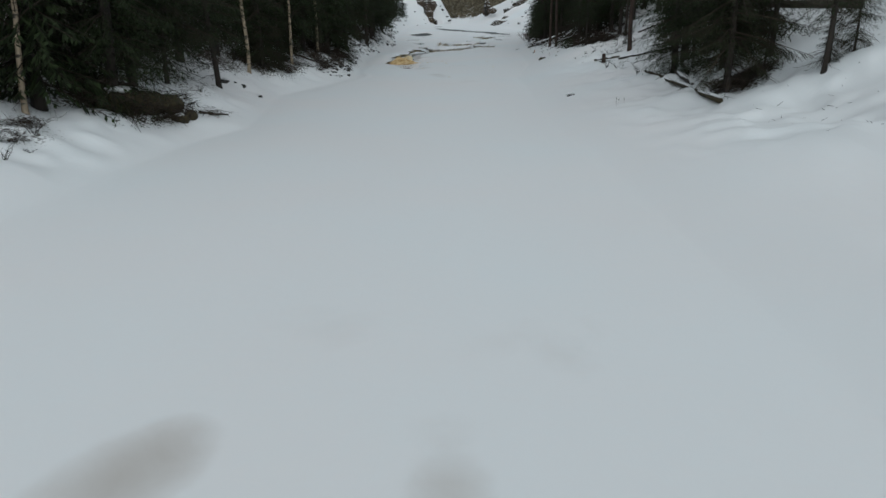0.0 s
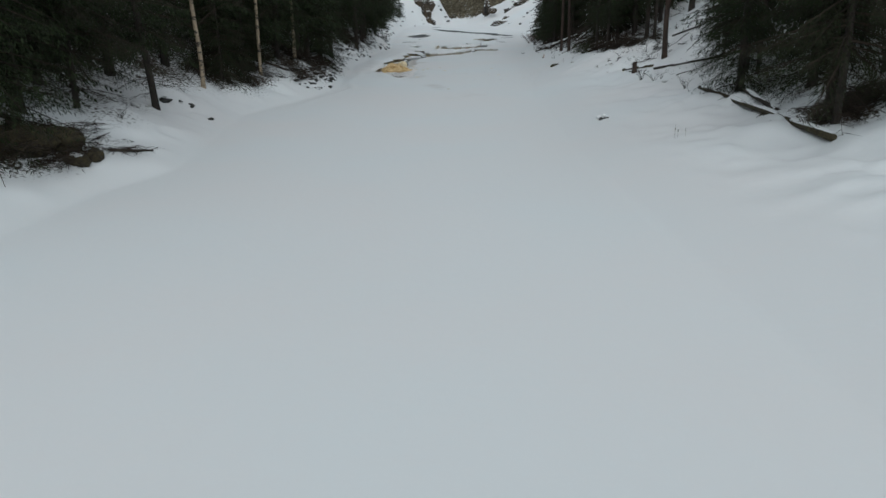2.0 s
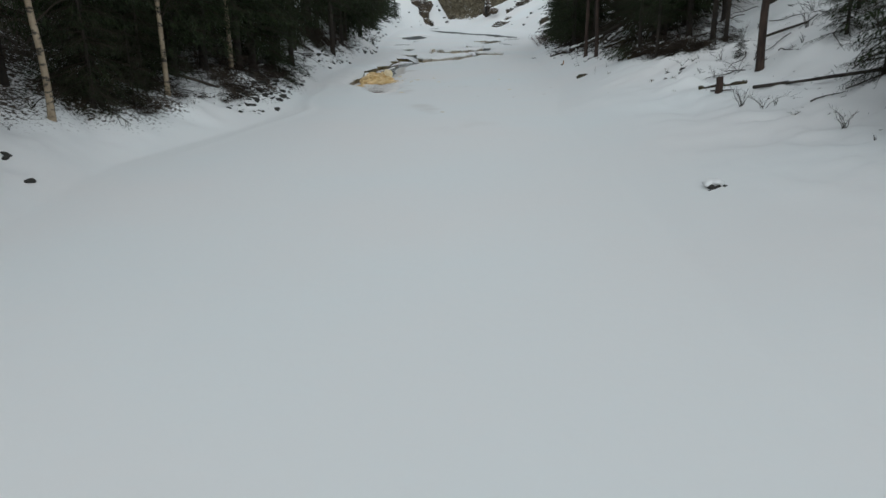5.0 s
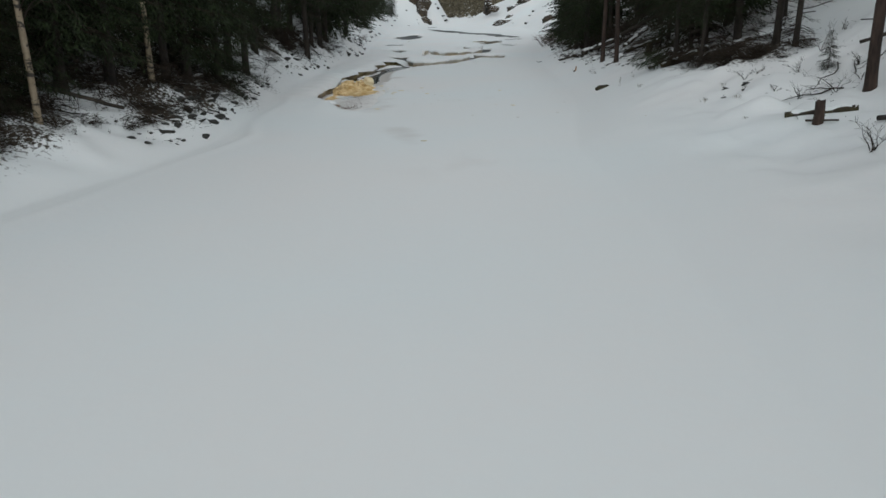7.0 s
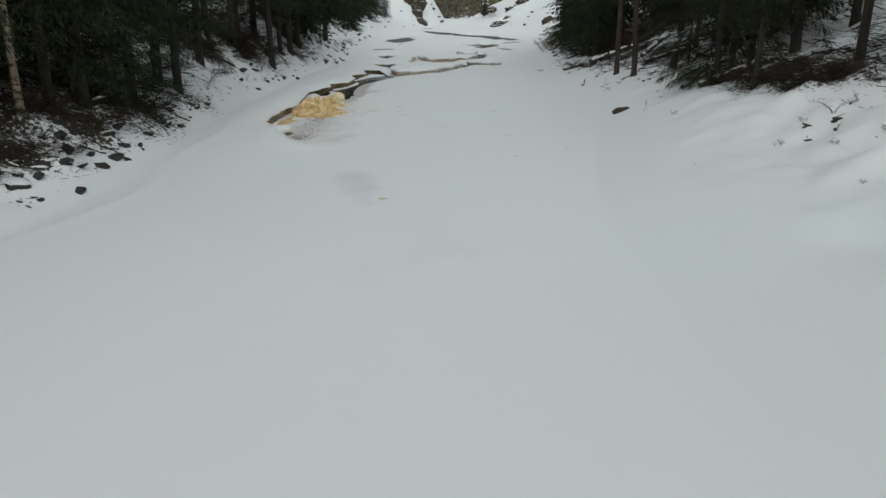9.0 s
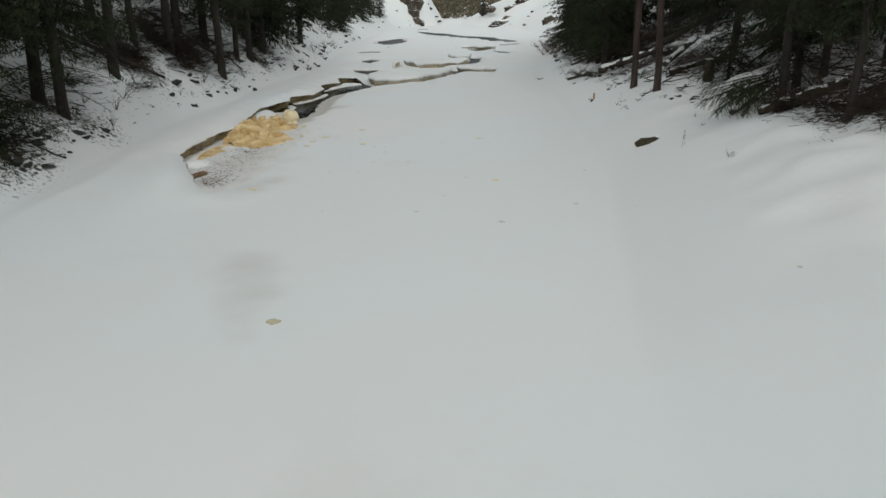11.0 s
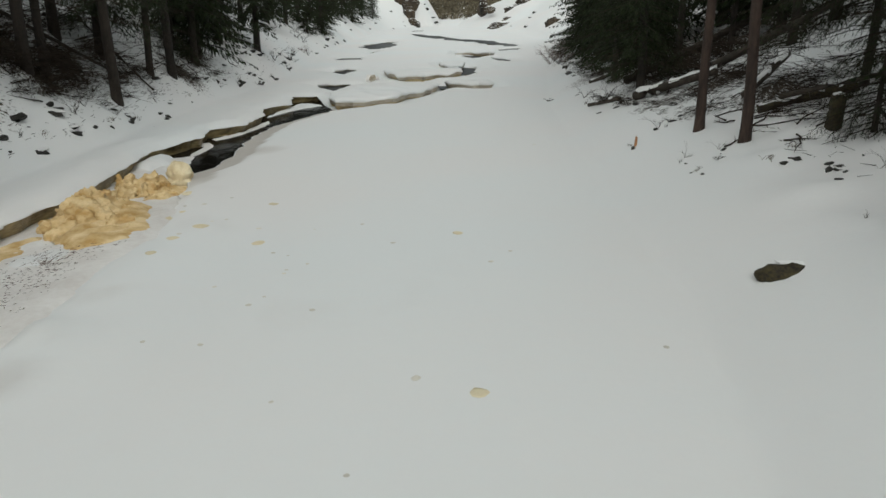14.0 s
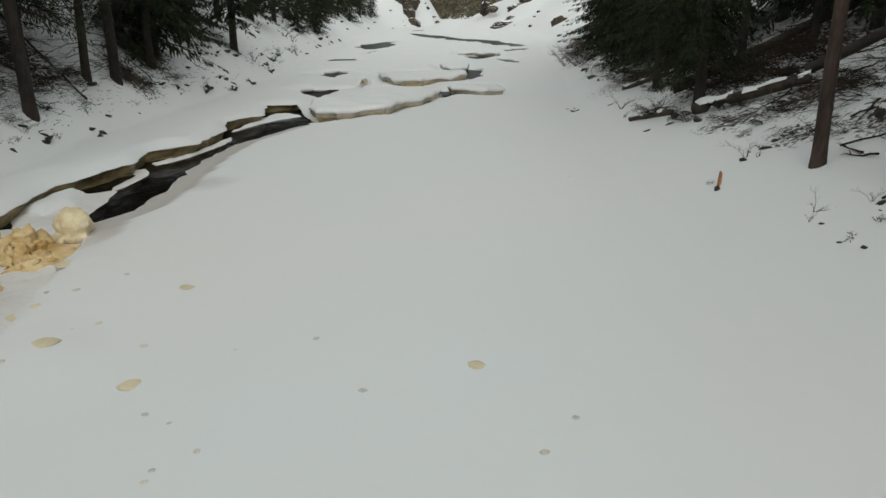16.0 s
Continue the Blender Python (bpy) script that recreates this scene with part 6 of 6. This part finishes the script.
for k, (x, y, s) in enumerate([(7.06, 38.6, 0.09), (7.31, 39.2, 0.11), (7.5, 38.65, 0.08), (7.72, 39.05, 0.12), (6.65, 51.82, 0.04), (6.63, 50.94, 0.06), (6.55, 51.26, 0.04), (7.23, 51.78, 0.07), (6.2, 64.98, 0.12), (6.69, 59.13, 0.1),
                               (-6.13, 55.07, 0.22), (-5.52, 56.15, 0.14), (-5.41, 57.7, 0.1), (-5.2, 60.8, 0.12), (-5.08, 68.3, 0.2), (-4.79, 70.4, 0.2), (-4.76, 73.0, 0.2), (-5.78, 80.5, 0.25), (-5.45, 78.2, 0.22), (-8.3, 28.45, 0.24), (-8.05, 28.95, 0.12), (-7.79, 29.2, 0.16), (-7.02, 28.46, 0.16), (-5.25, 41.5, 0.26), (-5.22, 40.8, 0.2),
                               (-5.35, 40.25, 0.2), (-5.85, 40.9, 0.26), (-5.4, 42.35, 0.2), (-5.8, 43.0, 0.26), (-5.62, 45.1, 0.24), (-5.75, 38.9, 0.16), (-5.65, 37.55, 0.15), (-5.55, 41.1, 0.14), (-5.5, 43.9, 0.18),
                               (8.2, 48.45, 0.12), (8.3, 48.3, 0.09), (7.72, 48.95, 0.06), (7.48, 50.1, 0.08), (7.6, 50.2, 0.06), (8.15, 45.0, 0.2), (6.32, 65.02, 0.1)]):
    stone(x, y, s, k + 5, False, -0.05)
for k, (x, y, s) in enumerate([(-5.54, 56.1, 0.32), (-5.4, 57.7, 0.25), (-5.45, 59.5, 0.25), (-6.0, 40.4, 0.35), (-5.9, 38.4, 0.3), (-6.3, 37.2, 0.4), (-6.6, 36.4, 0.4), (-5.7, 43.2, 0.3), (6.73, 38.85, 0.18), (7.08, 38.7, 0.22), (7.55, 38.7, 0.25), (6.75, 52.2, 0.3), (7.85, 37.8, 0.5), (7.5, 31.9, 0.8), (8.8, 38.9, 0.7), (9.6, 39.6, 0.8), (9.3, 37.3, 0.8), (10.4, 40.3, 1.0), (11.2, 38.5, 1.0)]):
    shrub(x, y, k + 2, s, (20, 15))


def stalks(seed):
    r, hp = random.Random(seed), Heap()
    for k in range(2):
        x, y, t = r.gauss(0, 0.07), r.gauss(0, 0.05), r.uniform(0.2, 0.34)
        a = r.uniform(-0.12, 0.12)
        hp.tube([(x, y, -0.05), (x + a * t * 0.5, y, t * 0.5), (x + a * t, y, t)], [0.0022, 0.0018, 0.0012], 4, False)
        for b in range(5):
            z = t * r.uniform(0.6, 1.0)
            hp.tube([(x + a * z, y, z), (x + a * z + r.uniform(-0.03, 0.03), y + r.uniform(-0.03, 0.03), z + 0.012)], [0.006, 0.003], 4, True)
    return hp.mesh("dry_weed", GRASS)


for k, (x, y) in enumerate([(5.07, 22.29), (6.2, 45.2), (5.2, 22.24)]):
    ob = new("dry_weed", stalks(k))
    ob.matrix_basis = pose(x, y, grounded(x, y))
    tagged(ob, "thin dry weed stalks standing in the snow", "weed", "dry weeds on the snow")

for k, (x, y, z, size) in enumerate([(-0.55, 72.3, 0.22, 0.16), (-0.35, 72.2, 0.24, 0.13), (-0.2, 72.35, 0.2, 0.10), (-0.45, 72.1, 0.2, 0.09)]):
    v, f = lump(0, 51 + k * 2.1, (size, size * 0.8, size), 0.7, 2)
    ob = new("ice_chunk", mesh("ice_chunk", v, f, (SLUSH, PALEICE)[k % 2]))
    ob.matrix_basis = pose(x, y, grounded(x, y, z), 0, 0, k * 70)
    tagged(ob, "broken lump of ice frozen onto the snow slab", "ice chunk", "ice chunks on the slab")
for k in range(12):
    y = rs.uniform(184, 200)
    stone(float(table(LEFT_FOOT, y)) - rs.uniform(0.3, 3.5), y, rs.uniform(0.3, 0.8), k, k % 3 == 0, 0.2)
for k in range(30):
    y = rs.uniform(74, 112)
    stone(float(table(LEFT_FOOT, y)) - rs.uniform(0.2, 3.0), y, rs.uniform(0.08, 0.3), k, rs.random() < 0.4)
for k in range(26):
    y = rs.uniform(70, 112)
    shrub(float(table(LEFT_FOOT, y)) - rs.uniform(0.3, 3.2), y, k, rs.uniform(0.6, 1.3))

# dead sticks and saplings on the slopes
def stick(x, y, ln, turn, seed):
    """A thin crooked branch with a few side twigs, lying on the snow."""
    r, hp = random.Random(seed), Heap()
    e = [Vector((ln * (k / 5 - 0.5), r.uniform(-0.06, 0.06) * ln, r.uniform(0.0, 0.05) * ln)) for k in range(6)]
    hp.tube(e, [0.016, 0.015, 0.012, 0.010, 0.007, 0.003], 5, False)
    for k in range(7):
        q = e[0].lerp(e[5], r.uniform(0.2, 0.95))
        w = Vector((r.uniform(0.2, 1), r.choice((-1, 1)) * r.uniform(0.4, 1), r.uniform(0, 0.5))).normalized()
        hp.tube([q, q + w * ln * r.uniform(0.08, 0.22)], [0.006, 0.002], 3, False)
    ca, sa = math.cos(turn), math.sin(turn)
    za, zb = grounded(x - ca * ln / 2, y - sa * ln / 2), grounded(x + ca * ln / 2, y + sa * ln / 2)
    ob = new("dead_branch", hp.mesh("dead_branch", TWIG))
    ob.matrix_basis = pose(x, y, max((za + zb) / 2, grounded(x, y)) + 0.01) @ Euler((0, -math.atan2(zb - za, ln), turn)).to_matrix().to_4x4()
    return tagged(ob, "thin dead branch lying on the snowy slope", "branch", "dead branches on the slopes")


rb = random.Random(88)
for k in range(34):
    y = rb.uniform(29, 50)
    stick(float(table(RIGHT_FOOT, y)) + rb.uniform(4.2, 8.5), y, rb.uniform(0.5, 1.6), rb.uniform(0, 6.283), 200 + k)
for k in range(34):
    y = rb.uniform(48, 70)
    stick(float(table(LEFT_FOOT, y)) - rb.uniform(0.8, 3.6), y, rb.uniform(0.4, 1.3), rb.uniform(0, 6.283), 300 + k)
for k in range(26):
    y = rb.uniform(50, 62)
    stick(float(table(RIGHT_FOOT, y)) + rb.uniform(2.0, 5.5), y, rb.uniform(0.5, 1.6), rb.uniform(0, 6.283), 400 + k)
for k in range(16):
    y = rb.uniform(36.5, 47)
    stick(float(table(LEFT_FOOT, y)) - rb.uniform(0.6, 2.6), y, rb.uniform(0.4, 1.1), rb.uniform(0, 6.283), 500 + k)

for k, (x, y, ln, turn) in enumerate([(8.42, 52.15, 1.3, -0.85), (8.35, 51.95, 1.25, -0.75), (8.5, 52.4, 1.1, -0.5), (8.75, 52.0, 1.2, 0.6), (9.0, 52.5, 1.4, -0.3), (8.2, 52.6, 0.9, 0.5), (9.3, 51.9, 1.3, 2.6), (8.9, 53.2, 1.4, 0.2),
                                     (8.6, 52.7, 1.3, 2.9), (9.4, 53.0, 1.5, -0.6), (8.05, 50.95, 0.5, -0.9), (7.75, 53.3, 0.6, 1.9), (9.1, 51.3, 1.4, 0.1), (9.4, 50.4, 1.5, 0.5), (8.3, 53.6, 1.2, -0.4), (9.7, 51.2, 1.4, -0.2)]):
    stick(x, y, ln, turn, 600 + k)
for k, (x, y, s) in enumerate([(8.38, 48.28, 0.24), (8.17, 48.22, 0.16), (8.25, 48.4, 0.12), (7.71, 49.13, 0.08), (7.8, 49.25, 0.07), (8.57, 48.32, 0.12), (8.06, 49.21, 0.04), (7.46, 50.12, 0.07), (7.64, 50.06, 0.07), (7.14, 51.62, 0.04), (7.8, 49.53, 0.1),
                               (-6.14, 55.03, 0.27), (-6.0, 56.3, 0.27), (-6.2, 56.5, 0.2), (-5.45, 59.04, 0.22), (-5.6, 59.2, 0.1), (-5.28, 61.11, 0.16), (-5.1, 68.72, 0.24), (-4.8, 70.63, 0.2), (-5.85, 58.95, 0.14), (-6.25, 62.96, 0.2)]):
    stone(x, y, s, k + 1, k % 3 == 0, -0.1)
for k, (x, y, s) in enumerate([(8.3, 48.55, 0.35), (8.05, 48.7, 0.25), (7.75, 49.2, 0.3), (-5.55, 56.26, 0.3)]):
    shrub(x, y, k, s)
for k, (x, y, s) in enumerate([(-6.82, 56.5, 0.65), (-6.55, 57.1, 0.5), (-6.6, 59.0, 0.85), (-6.9, 60.6, 1.0), (-6.65, 62.2, 0.8), (-7.2, 59.8, 0.9), (-6.9, 58.0, 0.8), (-7.4, 56.9, 0.8), (-7.3, 55.7, 0.7), (-6.35, 58.3, 0.55), (-6.45, 60.2, 0.6), (-7.1, 55.1, 0.6), (-6.1, 64.6, 0.35), (-7.9, 57.2, 0.8), (-8.2, 55.0, 0.9), (-7.2, 55.0, 0.5), (-8.4, 58.6, 0.9), (-7.9, 60.0, 0.8), (-7.4, 61.4, 0.6), (-8.3, 61.6, 0.9)]):
    brush(x, y, k, s)
for k, (x, y, s) in enumerate([(-7.25, 104.7, 0.5), (-7.0, 109.3, 0.45), (-7.0, 114.5, 0.5), (-7.6, 110.4, 0.6), (-6.7, 101.0, 0.4), (-9.4, 134, 0.8), (-8.2, 130, 0.6), (-6.2, 177, 0.8), (-6.1, 92, 0.35), (-8.4, 165, 0.8), (-8.0, 152, 0.6)]):
    stone(x, y, s * 0.7, k, k % 3 == 0, 0.1)

# a green bough lying out over the snow
r6 = random.Random(66)
hb, hw = Heap(), Heap()
for az, ln, z in ((3.5, 1.5, 0.5), (3.75, 1.7, 0.42), (3.2, 1.3, 0.55), (4.1, 1.5, 0.4), (2.8, 1.2, 0.6), (3.95, 1.2, 0.5)):
    bough(hb, hw, Vector((0, 0, z * 0.7)), az, ln, 0.3, r6, 34, 0.0042, True, 0.026)
ob = new("spruce_bough")
ob.matrix_basis = pose(8.05, 46.2, grounded(8.05, 46.2, 0.05))
tagged(part("foliage", hb.mesh("foliage", GREENTIP), ob), kind="stuff")
tagged(part("stem", hw.mesh("stem", TWIG), ob), kind="stuff")
tagged(ob, "low green spruce boughs lying out over the snow", "bough")


# ---------- litter strewn on the banks ----------
def strewn(count, seed):
    r, h = random.Random(seed), Heap()
    made = 0
    while made < count:
        y = r.uniform(14, 84) if r.random() < 0.55 else r.uniform(36, 72)
        left = r.random() < 0.65
        d = abs(r.gauss(0, 1.5)) + 0.35 if left else abs(r.gauss(0, 1.9)) + (3.4 if y < 42 else 1.9)
        x = float(table(LEFT_FOOT, y)) - d if left else float(table(RIGHT_FOOT, y)) + d + 0.4
        made += 1
        if left and y < 38 and d < 2.6:
            continue
        a, ln = r.uniform(0, 6.283), r.uniform(0.03, 0.16) * (2.2 if r.random() < 0.12 else 1)
        u = Vector((math.cos(a), math.sin(a), r.uniform(-0.1, 0.5))).normalized()
        p = Vector((x, y, grounded(x, y, 0.0)))
        h.tube([p - u * ln * 0.3, p + u * ln], [r.uniform(0.004, 0.011), 0.002], 3, False)
    return h.mesh("twig_litter", TWIG)


tagged(new("twig_litter", strewn(2600, 21)), "small dark twigs and bark strewn on the snowy banks", "litter", kind="stuff")


# ---------- the gorge upstream ----------
def crag(x, y, z, size, turn, seed, label="dark rock face with snow on its ledges", snow=True):
    """A blocky outcrop with ledges."""
    bm = bmesh.new()
    bmesh.ops.create_icosphere(bm, subdivisions=4, radius=1.0)
    o = Vector((seed * 5.1, seed * 2.7, seed))
    for v in bm.verts:
        c = v.co.copy()
        q = Vector((c.x * 2.2, c.y * 2.2, c.z * 1.5)) + o
        block = noise.voronoi(q)[0]
        k = 0.95 + 0.5 * (block[1] - block[0]) + 0.3 * noise.noise(c * 1.3 + o) + 0.06 * noise.noise(c * 9 + o)
        lev = c.z + 0.22 * noise.noise(c * 2.1 + o)
        step = 0.45 * (round(lev * 2.6) / 2.6 - lev)
        v.co = Vector((c.x * size[0] * k, c.y * size[1] * k, (c.z + step) * size[2] * (0.7 + 0.3 * k)))
    me = bpy.data.meshes.new("crag")
    bm.normal_update()
    for f in bm.faces:
        f.material_index = 1 if snow and f.normal.z > 0.78 else 0
    bm.to_mesh(me)
    bm.free()
    me.materials.append(CLIFF)
    me.materials.append(SNOW)
    ob = new("crag", me)
    ob.matrix_basis = pose(x, y, z, 0, 0, turn)
    return tagged(ob, label, "rock", "crags of the gorge")


for k, row in enumerate([(-3.4, 188, 0.6, 1.0, 1.3), (-4.0, 188.5, 2.4, 1.3, 1.7), (-3.3, 189, 4.2, 1.0, 1.5), (-5.6, 189.5, 4.6, 1.4, 1.9), (-6.6, 188.5, 2.6, 0.8, 1.0), (-2.3, 188.6, 0.4, 0.5, 0.6), (-4.9, 189, 3.4, 0.9, 1.2)]):
    crag(row[0], row[1], row[2], (row[3], 1.3, row[4]), 40 * k, 20 + k)
crag(10.4, 190, 3.6, (0.9, 2.6, 1.9), 0, 3)
crag(12.4, 167.5, 0.5, (2.0, 1.6, 0.9), 10, 4)
crag(15.6, 178, 3.0, (1.8, 1.6, 1.0), 25, 5)
crag(18.0, 179, 4.6, (2.4, 1.6, 1.1), 28, 6)
crag(21.0, 180, 6.4, (2.6, 1.8, 1.3), 30, 7)
crag(16.6, 136.8, 1.2, (0.9, 0.9, 1.0), 0, 8, "black rock standing out of the snow slope", False)
crag(11.5, 185, 3.2, (1.0, 1.0, 0.7), 0, 10)
crag(13.8, 172, 1.6, (0.8, 0.8, 0.5), 0, 11)


def hillside():
    """Bare birches and pines on the hill that closes the valley."""
    r, h = random.Random(15), Heap()
    for k in range(3000):
        y = r.uniform(222, 430)
        x = (6 + r.uniform(-14, 14)) * (y / 260)
        z = grounded(x, y)
        ht = r.uniform(1.6, 3.8)
        for b in range(14):
            a = r.uniform(0, 6.283)
            p = Vector((x + r.gauss(0, 0.5), y, z + ht * r.uniform(0.0, 0.6)))
            d = Vector((math.cos(a) * 0.8, math.sin(a) * 0.8, r.uniform(0.1, 1))).normalized()
            h.blade(p, d, ht * r.uniform(0.2, 0.5), r.uniform(0.06, 0.16), Vector((0, 1, 0.2)))
    return h.mesh("far_woodland", FARWOOD)


tagged(new("far_woodland", hillside()), "bare grey-brown trees on the hill beyond the gorge", "trees", kind="stuff")
